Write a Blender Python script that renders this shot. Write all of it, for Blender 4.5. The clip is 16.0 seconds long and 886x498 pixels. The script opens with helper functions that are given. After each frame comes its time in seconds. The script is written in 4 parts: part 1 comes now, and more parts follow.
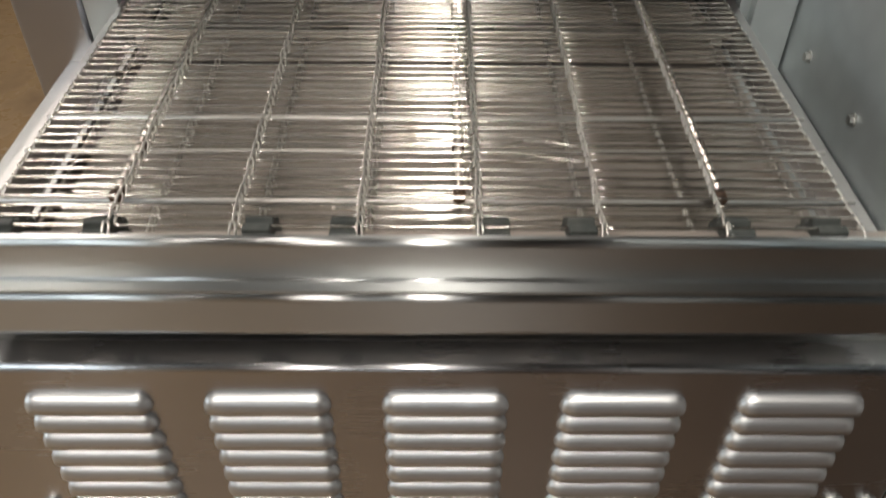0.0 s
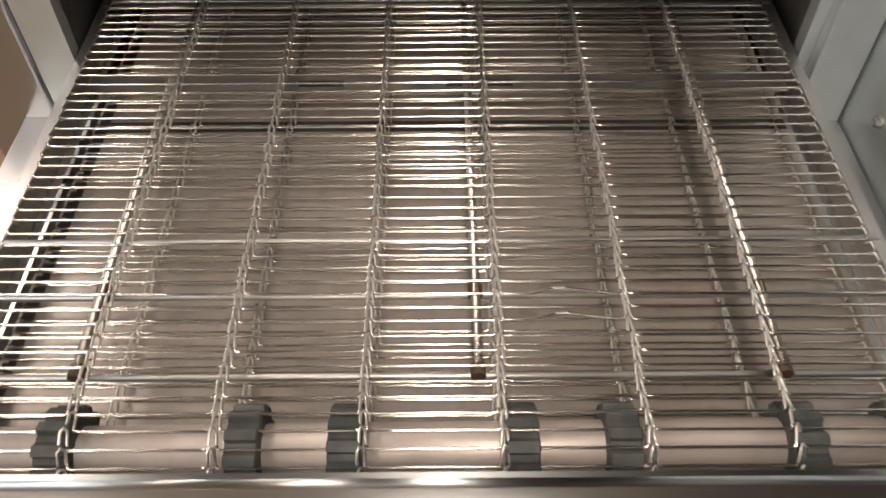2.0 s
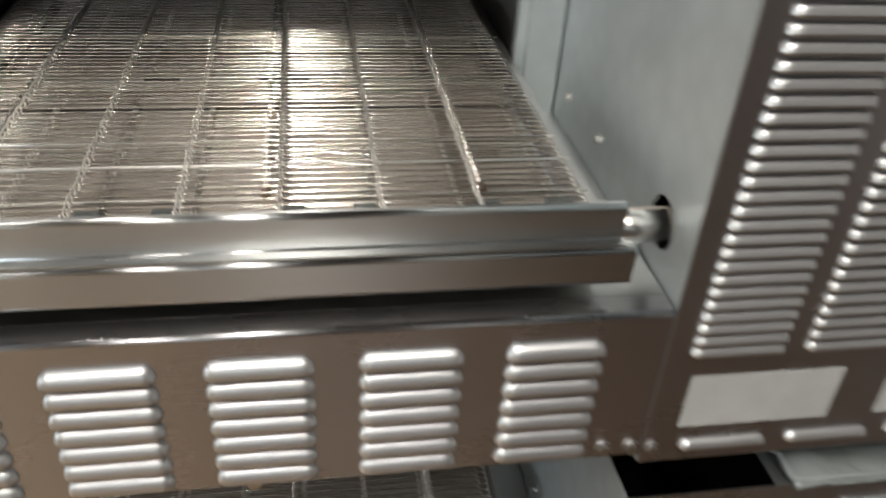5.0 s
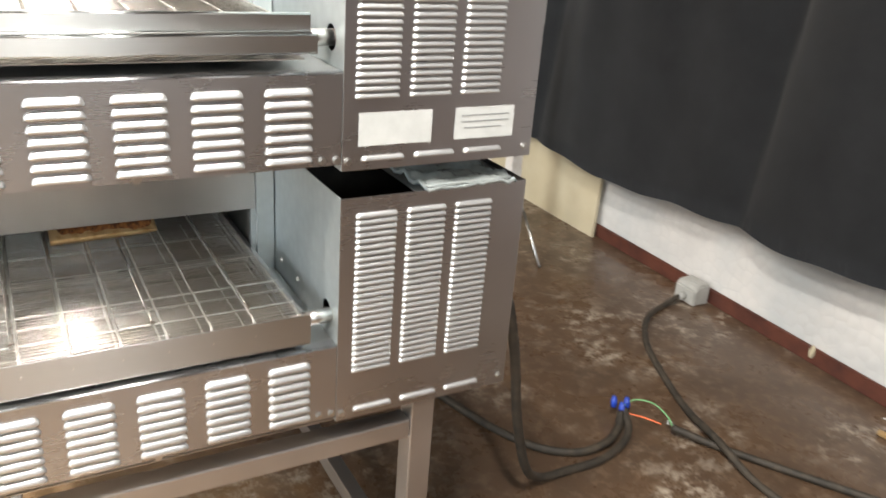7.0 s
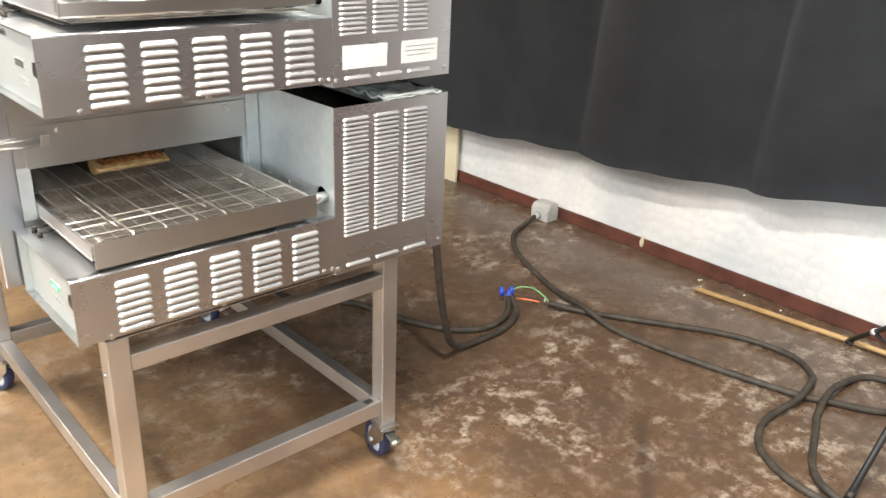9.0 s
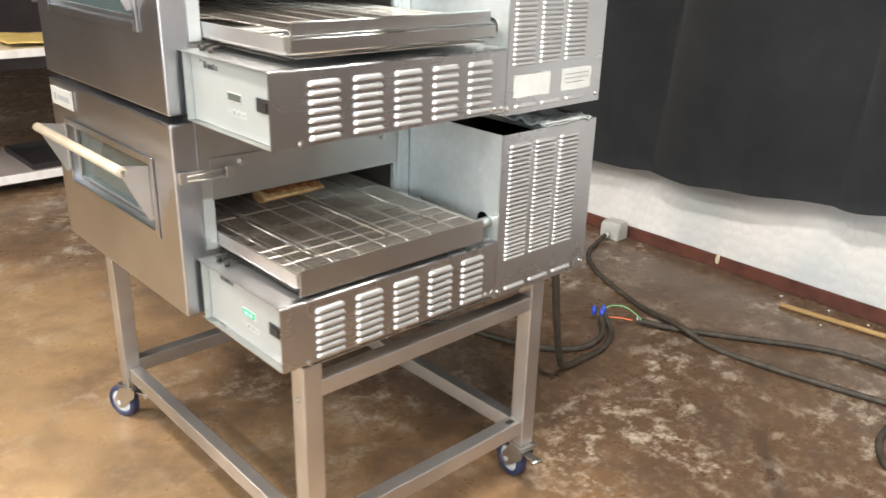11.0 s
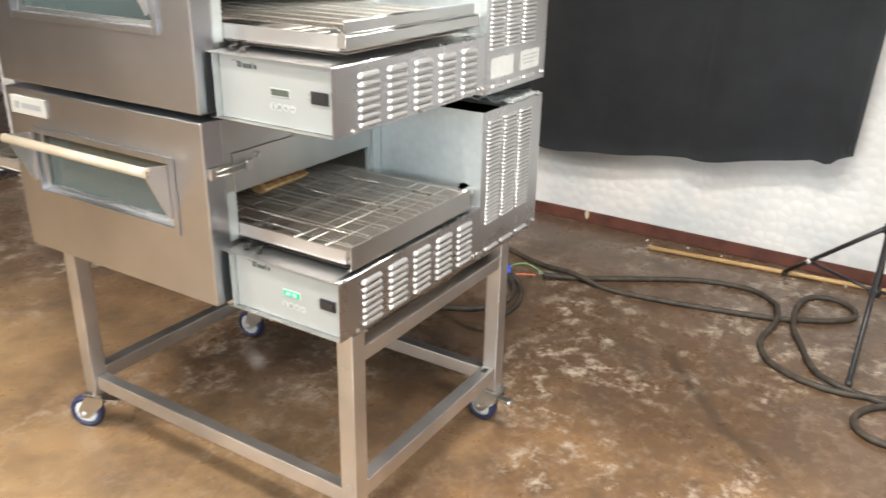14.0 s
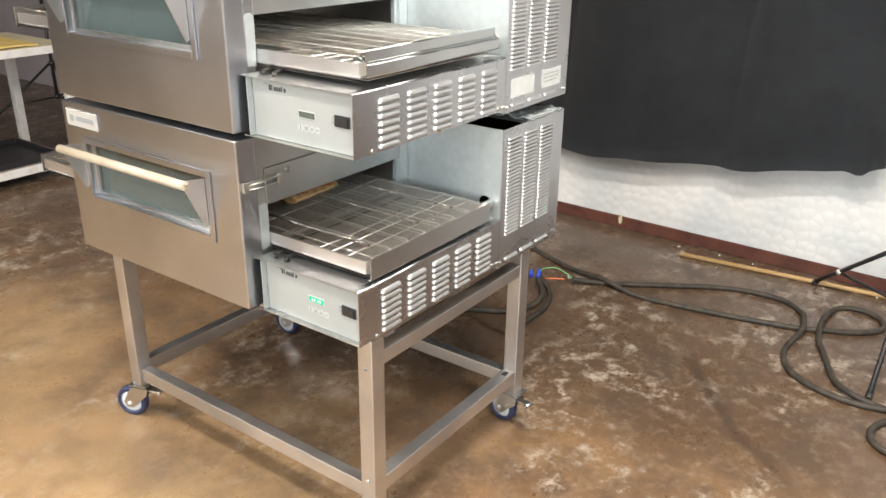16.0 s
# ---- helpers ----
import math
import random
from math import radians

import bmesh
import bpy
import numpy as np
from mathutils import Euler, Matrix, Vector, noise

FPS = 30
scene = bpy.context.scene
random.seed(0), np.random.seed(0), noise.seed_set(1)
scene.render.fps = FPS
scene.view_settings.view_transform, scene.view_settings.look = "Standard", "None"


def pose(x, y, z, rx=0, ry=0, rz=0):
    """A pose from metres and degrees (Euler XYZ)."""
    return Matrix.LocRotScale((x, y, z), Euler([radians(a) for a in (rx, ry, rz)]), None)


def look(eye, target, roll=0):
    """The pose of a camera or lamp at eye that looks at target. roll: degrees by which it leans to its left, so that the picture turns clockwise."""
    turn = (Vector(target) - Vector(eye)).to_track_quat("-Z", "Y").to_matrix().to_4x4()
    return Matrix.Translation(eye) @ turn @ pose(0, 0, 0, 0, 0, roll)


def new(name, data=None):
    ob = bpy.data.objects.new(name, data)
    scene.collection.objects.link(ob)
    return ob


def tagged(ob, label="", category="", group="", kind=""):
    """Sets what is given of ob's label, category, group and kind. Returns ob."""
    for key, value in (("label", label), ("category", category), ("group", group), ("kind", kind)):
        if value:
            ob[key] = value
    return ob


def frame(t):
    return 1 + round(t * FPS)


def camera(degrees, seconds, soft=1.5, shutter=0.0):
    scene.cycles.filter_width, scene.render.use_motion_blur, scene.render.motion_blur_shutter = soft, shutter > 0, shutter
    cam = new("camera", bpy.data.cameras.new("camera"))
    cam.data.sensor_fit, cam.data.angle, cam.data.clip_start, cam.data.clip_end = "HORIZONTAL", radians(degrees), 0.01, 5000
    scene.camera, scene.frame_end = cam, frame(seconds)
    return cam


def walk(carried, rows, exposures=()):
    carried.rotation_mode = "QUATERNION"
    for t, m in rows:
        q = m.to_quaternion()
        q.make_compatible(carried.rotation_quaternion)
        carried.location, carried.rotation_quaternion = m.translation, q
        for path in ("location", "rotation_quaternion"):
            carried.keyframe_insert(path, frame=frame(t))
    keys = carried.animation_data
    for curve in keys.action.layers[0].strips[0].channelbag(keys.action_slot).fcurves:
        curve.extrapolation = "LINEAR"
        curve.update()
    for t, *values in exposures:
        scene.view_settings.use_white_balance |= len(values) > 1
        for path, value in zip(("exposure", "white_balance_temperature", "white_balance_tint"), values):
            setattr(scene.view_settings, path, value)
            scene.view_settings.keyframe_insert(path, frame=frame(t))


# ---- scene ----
cam = camera(57.1, 16.0, shutter=0.5)
PATH = [
    (0, (0.308, -0.282, 1.555), (0.319, 1.216, 0.23), 0.48),
    (0.5, (0.317, -0.246, 1.604), (0.307, 1.221, 0.244), -0.18),
    (1, (0.328, -0.199, 1.62), (0.317, 1.207, 0.198), -0.11),
    (1.5, (0.325, -0.169, 1.618), (0.322, 1.166, 0.128), 0.2),
    (2, (0.302, -0.128, 1.609), (0.307, 1.168, 0.086), -0.17),
    (2.5, (0.298, -0.108, 1.602), (0.313, 1.158, 0.054), -0.38),
    (3, (0.303, -0.11, 1.603), (0.316, 1.144, 0.045), -0.53),
    (3.2, (0.302, -0.113, 1.605), (0.318, 1.136, 0.043), -0.31),
    (5.3, (0.352, -0.503, 1.542), (0.794, 1.154, 0.514), 4.4),
    (5.5, (0.321, -0.579, 1.536), (0.854, 1.079, 0.552), 4.6),
    (6, (0.283, -0.772, 1.516), (0.914, 0.921, 0.66), 4.1),
    (6.5, (0.259, -0.957, 1.469), (1.021, 0.713, 0.675), 4.6),
    (7, (0.146, -1.078, 1.446), (1.075, 0.514, 0.671), 4.4),
    (7.5, (-0.044, -1.195, 1.429), (1.045, 0.3, 0.667), 4.6),
    (8, (-0.159, -1.318, 1.424), (0.987, 0.132, 0.659), 3.9),
    (8.5, (-0.284, -1.428, 1.423), (0.934, -0.039, 0.655), 3.6),
    (9, (-0.413, -1.455, 1.435), (0.841, -0.099, 0.667), 2.3),
    (9.5, (-0.438, -1.445, 1.457), (0.81, -0.078, 0.701), 2.2),
    (10, (-0.451, -1.431, 1.453), (0.753, -0.018, 0.709), 3.7),
    (10.2, (-0.478, -1.405, 1.441), (0.724, 0.013, 0.704), 3.6),
    (12.3, (-1.085, -0.943, 1.473), (0.493, 0.063, 0.767), -0.1),
    (12.5, (-1.09, -0.935, 1.471), (0.531, -0.004, 0.76), 0.6),
    (13, (-1.114, -0.953, 1.467), (0.515, -0.066, 0.718), 0.3),
    (13.5, (-1.146, -0.96, 1.461), (0.48, -0.078, 0.701), 1.3),
    (14, (-1.186, -0.986, 1.484), (0.389, -0.011, 0.729), 1.1),
    (14.5, (-1.225, -1.006, 1.515), (0.283, 0.063, 0.751), 0.9),
    (15, (-1.227, -1.03, 1.536), (0.28, 0.03, 0.758), 1.0),
    (15.5, (-1.208, -1.075, 1.558), (0.307, -0.023, 0.785), 1.2),
    (16, (-1.216, -1.096, 1.568), (0.286, -0.025, 0.796), 0.8),
]
walk(cam, [(t, look(eye, target, roll)) for t, eye, target, roll in PATH],
     [(0, -1.55, 6600, 11), (0.7, -1.5, 7250, 18), (1.5, -1.45, 7200, 18), (2.4, -1.45, 7100, 17), (3.2, -1.42, 6950, 14), (5.3, -0.9, 6500, 10), (6, -0.1, 6500, 10), (6.5, 0.3, 6500, 10), (7, 0.42, 6500, 10), (8, 0.6, 6500, 10), (9, 0.75, 6500, 10), (10.2, 0.6, 6500, 10), (16, 0.45, 6500, 10)])

# ---- light ----
world = bpy.data.worlds.new("world")
scene.world = world
world.use_nodes = True
world.node_tree.nodes["Background"].inputs[0].default_value = (0.9, 0.95, 1.0, 1)
world.node_tree.nodes["Background"].inputs[1].default_value = 0.05

LAMPS = [  # x, y, z, size along x, size along y, watts
    (0.31, -0.85, 3.02, 0.045, 1.20, 85),
    (0.33, 1.75, 3.02, 0.05, 1.20, 8),
    (-0.85, -1.20, 3.02, 0.07, 1.20, 55),
    (-1.00, 1.50, 3.02, 0.42, 1.20, 60),
    # the last three are unseen fill, added to brighten the west side
    (-2.60, 3.40, 3.02, 0.16, 1.20, 90),
    (-2.60, 0.60, 3.02, 0.16, 1.20, 45),
    (-2.00, -3.20, 3.02, 0.16, 1.20, 60),
]
for lx, ly, lz, sx, sy, watts in LAMPS:
    lamp = bpy.data.lights.new("tube_light", "AREA")
    lamp.shape, lamp.size, lamp.size_y, lamp.energy = "RECTANGLE", sx, sy, watts
    lamp.color = (1.0, 0.94, 0.86)
    lit = new("tube_light", lamp)
    lit.matrix_world = pose(lx, ly, lz - 0.055)
# daylight through the windows in the west and south walls
for eye, aim, wide, high, watts in (((-4.44, -0.3, 1.5), (0.0, -0.3, 1.5), 2.36, 1.16, 130), ((-0.6, -4.84, 2.40), (-0.6, 0.0, 2.40), 3.56, 0.76, 38)):
    day = bpy.data.lights.new("window_daylight", "AREA")
    day.shape, day.size, day.size_y, day.energy = "RECTANGLE", wide, high, watts
    day.color = (0.85, 0.95, 1.0)
    lit = new("window_daylight", day)
    lit.matrix_world = look(eye, aim)


# ---- materials ----
def node(nt, kind, **values):
    n = nt.nodes.new(kind)
    for key, value in values.items():
        n.inputs[key.replace("_", " ")].default_value = value
    return n


def mix(nt, fac, a, b):
    m = nt.nodes.new("ShaderNodeMix")
    m.data_type = "RGBA"
    for socket, value in ((m.inputs[0], fac), (m.inputs[6], a), (m.inputs[7], b)):
        if hasattr(value, "links"):
            nt.links.new(value, socket)
        elif isinstance(value, tuple):
            socket.default_value = (*value, 1)
        else:
            socket.default_value = value
    return m.outputs[2]


def ramp(nt, source, lo, hi, a=0.0, b=1.0):
    r = nt.nodes.new("ShaderNodeMapRange")
    r.inputs[1].default_value, r.inputs[2].default_value = lo, hi
    r.inputs[3].default_value, r.inputs[4].default_value = a, b
    nt.links.new(source, r.inputs[0])
    return r.outputs[0]


def noisy(nt, co, scale, detail=4.0, rough=0.55, stretch=(1, 1, 1), shift=0.0):
    m = nt.nodes.new("ShaderNodeMapping")
    m.inputs["Scale"].default_value = stretch
    m.inputs["Location"].default_value = (shift, shift * 0.7, shift * 1.3)
    nt.links.new(co, m.inputs[0])
    n = node(nt, "ShaderNodeTexNoise", Scale=scale, Detail=detail, Roughness=rough)
    nt.links.new(m.outputs[0], n.inputs["Vector"])
    return n.outputs[0]


def material(name, colour, rough=0.5, metal=0.0):
    m = bpy.data.materials.new(name)
    m.use_nodes = True
    nt = m.node_tree
    b = nt.nodes["Principled BSDF"]
    b.inputs["Base Color"].default_value = (*colour, 1)
    b.inputs["Roughness"].default_value = rough
    b.inputs["Metallic"].default_value = metal
    co = nt.nodes.new("ShaderNodeNewGeometry").outputs["Position"]
    return m, nt, b, co


def bump(nt, b, height, strength, distance=0.001):
    n = node(nt, "ShaderNodeBump", Strength=strength, Distance=distance)
    nt.links.new(height, n.inputs["Height"])
    nt.links.new(n.outputs[0], b.inputs["Normal"])


def steel(name, colour, rough, grain, tangent, aniso=0.7, stain=0.12, vary=0.03):
    """Brushed steel: grain is the stretch of the brush marks, tangent the way in which highlights spread."""
    m, nt, b, co = material(name, colour, rough, 1.0)
    marks = noisy(nt, co, 420, 1, 0.5, grain)
    cloud = noisy(nt, co, 3.5, 3, 0.5)
    smear = noisy(nt, co, 6, 2, 0.5, (1, 1, 1), 3.0)
    dark = tuple(c * (1 - stain * 2.2) for c in colour)
    light = tuple(min(1, c * (1 + stain * 0.6)) for c in colour)
    first = mix(nt, ramp(nt, cloud, 0.35, 0.7), dark, light)
    second = mix(nt, ramp(nt, marks, 0.2, 0.8, 0.0, 0.07), first, tuple(c * 0.72 for c in colour))
    nt.links.new(second, b.inputs["Base Color"])
    add = nt.nodes.new("ShaderNodeMath")
    add.operation = "ADD"
    nt.links.new(ramp(nt, smear, 0.3, 0.75, rough - vary, rough + vary), add.inputs[0])
    nt.links.new(ramp(nt, marks, 0.2, 0.8, -0.004, 0.004), add.inputs[1])
    nt.links.new(add.outputs[0], b.inputs["Roughness"])
    if aniso:
        b.inputs["Anisotropic"].default_value = aniso
        c = node(nt, "ShaderNodeCombineXYZ", X=tangent[0], Y=tangent[1], Z=tangent[2])
        nt.links.new(c.outputs[0], b.inputs["Tangent"])
    else:
        bump(nt, b, marks, 0.003, 0.0004)
    return m


STEEL_END = steel("brushed_steel_crosswise", (0.555, 0.56, 0.575), 0.28, (0.02, 1, 1), (0, 0.7, 0.72), 0.65, 0.05, 0.02)
STEEL_FRONT = steel("brushed_steel_door", (0.565, 0.58, 0.62), 0.295, (1, 0.02, 1), (0.05, 0.0, 1), 0.6, 0.07, 0.008)
STEEL_TUBE = steel("satin_steel_tube", (0.66, 0.645, 0.635), 0.42, (1, 1, 0.1), (0, 0, 1), 0.0, 0.12)
STEEL_LIP = steel("polished_steel_lip", (0.585, 0.60, 0.595), 0.29, (0.015, 1, 1), (0, 0.7, 0.72), 0.93, 0.03, 0.006)
# same sheet as the panels, paled to put overhead light on the hoods
LOUVRE = steel("louvre_steel_lit", (0.80, 0.815, 0.825), 0.43, (0.05, 1, 1), (0, 0.7, 0.72), 0.0, 0.03)
PLATE = steel("plain_sheet_steel", (0.60, 0.61, 0.605), 0.34, (1, 1, 0.05), (0.3, 0.2, 0.93), 0.6, 0.12)
RIM = steel("zinc_bracket", (0.68, 0.68, 0.66), 0.3, (1, 1, 1), (0, 0, 1), 0.0, 0.12)

GALV, nt, b, co = material("galvanised_sheet", (0.62, 0.67, 0.68), 0.42, 0.75)
vor = node(nt, "ShaderNodeTexVoronoi", Scale=45.0)
nt.links.new(co, vor.inputs["Vector"])
nt.links.new(mix(nt, ramp(nt, vor.outputs["Distance"], 0.0, 0.8), (0.62, 0.672, 0.68), (0.565, 0.615, 0.625)), b.inputs["Base Color"])
nt.links.new(ramp(nt, noisy(nt, co, 26, 3, 0.5, (1, 1, 0.07)), 0.3, 0.7, 0.36, 0.46), b.inputs["Roughness"])

PAN, nt, b, co = material("stained_crumb_pan", (0.4, 0.36, 0.33), 0.4, 0.45)
blot = noisy(nt, co, 60, 5, 0.62, (1.0, 1.6, 1))
wide = noisy(nt, co, 9, 4, 0.6, (1, 1, 1), 5)
nt.links.new(mix(nt, ramp(nt, blot, 0.57, 0.70, 0.0, 0.45), mix(nt, ramp(nt, wide, 0.35, 0.65), (0.40, 0.37, 0.335), (0.33, 0.30, 0.265)), (0.20, 0.135, 0.10)), b.inputs["Base Color"])
nt.links.new(ramp(nt, wide, 0.4, 0.7, 0.36, 0.48), b.inputs["Roughness"])
bump(nt, b, wide, 0.04, 0.0008)

WIRE, nt, b, co = material("belt_wire_steel", (0.60, 0.555, 0.51), 0.24, 1.0)
grime = noisy(nt, co, 60, 4)
nt.links.new(mix(nt, ramp(nt, grime, 0.5, 0.72), (0.67, 0.64, 0.595), (0.46, 0.415, 0.355)), b.inputs["Base Color"])
nt.links.new(ramp(nt, grime, 0.4, 0.7, 0.13, 0.22), b.inputs["Roughness"])

# wire steel made paler, so the hooks' lamp glints sit in the colour
HOOK = steel("hook_steel_glint", (0.83, 0.805, 0.76), 0.36, (1, 1, 1), (0, 0, 1), 0.0, 0.05)
ROD = steel("bright_rod", (0.80, 0.78, 0.74), 0.42, (1, 1, 1), (0, 0, 1), 0.0, 0.08)

GUIDE = steel("dull_guide_rod", (0.46, 0.425, 0.385), 0.27, (1, 1, 1), (0, 0, 1), 0.0, 0.10)
RUST, nt, b, co = material("rusty_weld", (0.09, 0.055, 0.035), 0.7, 0.3)
nt.links.new(mix(nt, ramp(nt, noisy(nt, co, 200), 0.4, 0.7), (0.11, 0.065, 0.04), (0.05, 0.035, 0.028)), b.inputs["Base Color"])
SHAFT, nt, b, co = material("greased_shaft", (0.60, 0.54, 0.49), 0.42, 0.5)
nt.links.new(mix(nt, ramp(nt, noisy(nt, co, 30), 0.4, 0.7), (0.64, 0.57, 0.52), (0.50, 0.44, 0.39)), b.inputs["Base Color"])

# dark metal; its near-black also stands in for shade in open box and gaps
DARK, nt, b, co = material("dark_metal_and_shade", (0.05, 0.045, 0.042), 0.55, 0.6)
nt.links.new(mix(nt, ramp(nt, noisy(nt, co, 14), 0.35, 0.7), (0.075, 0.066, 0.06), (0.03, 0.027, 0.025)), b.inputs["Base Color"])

PANEL, nt, b, co = material("silver_white_panel_film", (0.5, 0.53, 0.52), 0.33, 0.0)
nt.links.new(mix(nt, ramp(nt, noisy(nt, co, 9), 0.3, 0.7), (0.30, 0.312, 0.305), (0.275, 0.288, 0.282)), b.inputs["Base Color"])
BLACK = material("black_plastic", (0.018, 0.018, 0.02), 0.35)[0]
INK = material("dark_grey_print", (0.035, 0.037, 0.04), 0.6)[0]
PAPER, nt, b, co = material("white_label", (0.74, 0.76, 0.75), 0.45)
nt.links.new(mix(nt, ramp(nt, noisy(nt, co, 30), 0.35, 0.7), (0.52, 0.54, 0.535), (0.45, 0.47, 0.465)), b.inputs["Base Color"])
BUTTON = material("pale_button_film", (0.38, 0.40, 0.395), 0.4)[0]
GREYINK = material("grey_print", (0.22, 0.23, 0.23), 0.6)[0]
LCD_OFF = material("unlit_display", (0.075, 0.09, 0.075), 0.25)[0]
LCD_ON, nt, b, co = material("lit_green_display", (0.02, 0.28, 0.14), 0.25)
b.inputs["Emission Color"].default_value, b.inputs["Emission Strength"].default_value = (0.02, 0.55, 0.25, 1), 0.38
DIGIT, nt, b, co = material("lit_digits", (0.4, 0.9, 0.6), 0.3)
b.inputs["Emission Color"].default_value, b.inputs["Emission Strength"].default_value = (0.35, 1.0, 0.6, 1), 0.35
HANDLE, nt, b, co = material("cream_handle_sleeve", (0.70, 0.63, 0.50), 0.42)
nt.links.new(mix(nt, ramp(nt, noisy(nt, co, 18), 0.35, 0.7), (0.40, 0.345, 0.265), (0.33, 0.275, 0.20)), b.inputs["Base Color"])
GLASS, nt, b, co = material("tinted_oven_glass", (0.09, 0.12, 0.12), 0.06)
b.inputs["Transmission Weight"].default_value, b.inputs["IOR"].default_value = 0.35, 1.6
BADGE = material("white_badge", (0.36, 0.345, 0.32), 0.4)[0]

RUBBER, nt, b, co = material("black_rubber", (0.016, 0.015, 0.014), 0.55)
nt.links.new(mix(nt, ramp(nt, noisy(nt, co, 40), 0.4, 0.75), (0.014, 0.013, 0.012), (0.04, 0.035, 0.03)), b.inputs["Base Color"])
CABLE, nt, b, co = material("dusty_black_cable", (0.04, 0.032, 0.024), 0.65)
nt.links.new(mix(nt, ramp(nt, noisy(nt, co, 25), 0.4, 0.75), (0.028, 0.023, 0.017), (0.070, 0.054, 0.038)), b.inputs["Base Color"])
TYRE = material("navy_blue_tyre", (0.022, 0.028, 0.075), 0.5)[0]
HUB = material("grey_wheel_hub", (0.58, 0.62, 0.64), 0.45)[0]
BLUE = material("blue_wire_connector", (0.02, 0.06, 0.42), 0.4)[0]
GREEN = material("green_wire", (0.16, 0.38, 0.16), 0.5)[0]
ORANGE = material("orange_wire", (0.75, 0.17, 0.06), 0.5)[0]
SPROCKET, nt, b, co = material("charcoal_sprocket", (0.045, 0.052, 0.05), 0.6)
nt.links.new(mix(nt, ramp(nt, noisy(nt, co, 90), 0.4, 0.7), (0.034, 0.041, 0.039), (0.075, 0.08, 0.074)), b.inputs["Base Color"])

CRUST, nt, b, co = material("bread_crust", (0.62, 0.36, 0.13), 0.6)
toast = noisy(nt, co, 55, 5)
nt.links.new(mix(nt, ramp(nt, toast, 0.45, 0.7), (0.78, 0.54, 0.26), (0.52, 0.26, 0.09)), b.inputs["Base Color"])
bump(nt, b, toast, 0.5, 0.003)
TOPPING, nt, b, co = material("toasted_topping", (0.35, 0.12, 0.04), 0.55)
char = noisy(nt, co, 90, 4)
nt.links.new(mix(nt, ramp(nt, char, 0.42, 0.62), (0.50, 0.20, 0.06), (0.13, 0.04, 0.018)), b.inputs["Base Color"])
bump(nt, b, char, 0.6, 0.004)

FLOOR, nt, b, co = material("stained_brown_concrete", (0.2, 0.12, 0.07), 0.35)
big = noisy(nt, co, 1.6, 6, 0.62)
mid = noisy(nt, co, 5.5, 7, 0.66, (1, 1, 1), 2)
small = noisy(nt, co, 26, 6, 0.7, (1, 1, 1), 7)
flake = noisy(nt, co, 15, 8, 0.76, (1, 1.0, 1), 11)
zone = noisy(nt, co, 1.9, 3, 0.5, (1, 1, 1), 17)
huge = noisy(nt, co, 0.55, 4, 0.55, (1, 1, 1), 23)
speck = noisy(nt, co, 60, 3, 0.6, (1, 1, 1), 31)
base = mix(nt, ramp(nt, big, 0.36, 0.64), (0.122, 0.069, 0.036), (0.340, 0.200, 0.094))
base = mix(nt, ramp(nt, huge, 0.42, 0.62, 0.0, 0.4), base, (0.150, 0.112, 0.086))
east = nt.nodes.new("ShaderNodeSeparateXYZ")
nt.links.new(co, east.inputs[0])
# concrete gets darker eastward and paler tan westward, with a noisy border
eastward = nt.nodes.new("ShaderNodeMath")
eastward.operation = "MULTIPLY_ADD"
eastward.inputs[1].default_value = 3.0
nt.links.new(noisy(nt, co, 0.9, 5, 0.6, (1, 1, 1), 41), eastward.inputs[0])
nt.links.new(east.outputs["X"], eastward.inputs[2])
base = mix(nt, ramp(nt, eastward.outputs[0], 1.5, 2.5, 0.0, 0.82), base, (0.082, 0.050, 0.031))
west = ramp(nt, eastward.outputs[0], 1.0, 2.0, 0.85, 0.0)
base = mix(nt, ramp(nt, mid, 0.46, 0.64, 0.0, 0.7), base, (0.075, 0.050, 0.034))
base = mix(nt, ramp(nt, small, 0.5, 0.75, 0.0, 0.5), base, (0.29, 0.205, 0.140))
both = nt.nodes.new("ShaderNodeMath")
both.operation = "MULTIPLY"
nt.links.new(ramp(nt, flake, 0.51, 0.65), both.inputs[0])
nt.links.new(ramp(nt, zone, 0.44, 0.58), both.inputs[1])
base = mix(nt, both.outputs[0], base, (0.40, 0.335, 0.265))
base = mix(nt, ramp(nt, speck, 0.72, 0.78, 0.0, 0.8), base, (0.40, 0.35, 0.29))
base = mix(nt, ramp(nt, speck, 0.28, 0.22, 0.0, 0.8), base, (0.03, 0.024, 0.02))
tan = mix(nt, ramp(nt, mid, 0.42, 0.68), (0.330, 0.225, 0.122), (0.215, 0.140, 0.075))
base = mix(nt, west, base, tan)
drag = []
for way in ((0.774, 0.633, 0.0), (-0.633, 0.774, 0.0)):
    dot = nt.nodes.new("ShaderNodeVectorMath")
    dot.operation = "DOT_PRODUCT"
    dot.inputs[1].default_value = way
    nt.links.new(co, dot.inputs[0])
    drag.append(dot.outputs["Value"])
wander = nt.nodes.new("ShaderNodeMath")
wander.operation = "MULTIPLY_ADD"
wander.inputs[1].default_value = 0.16
nt.links.new(noisy(nt, co, 3.0, 3, 0.5, (1, 1, 1), 51), wander.inputs[0])
nt.links.new(drag[1], wander.inputs[2])
streak = ramp(nt, wander.outputs[0], -1.175, -1.135)
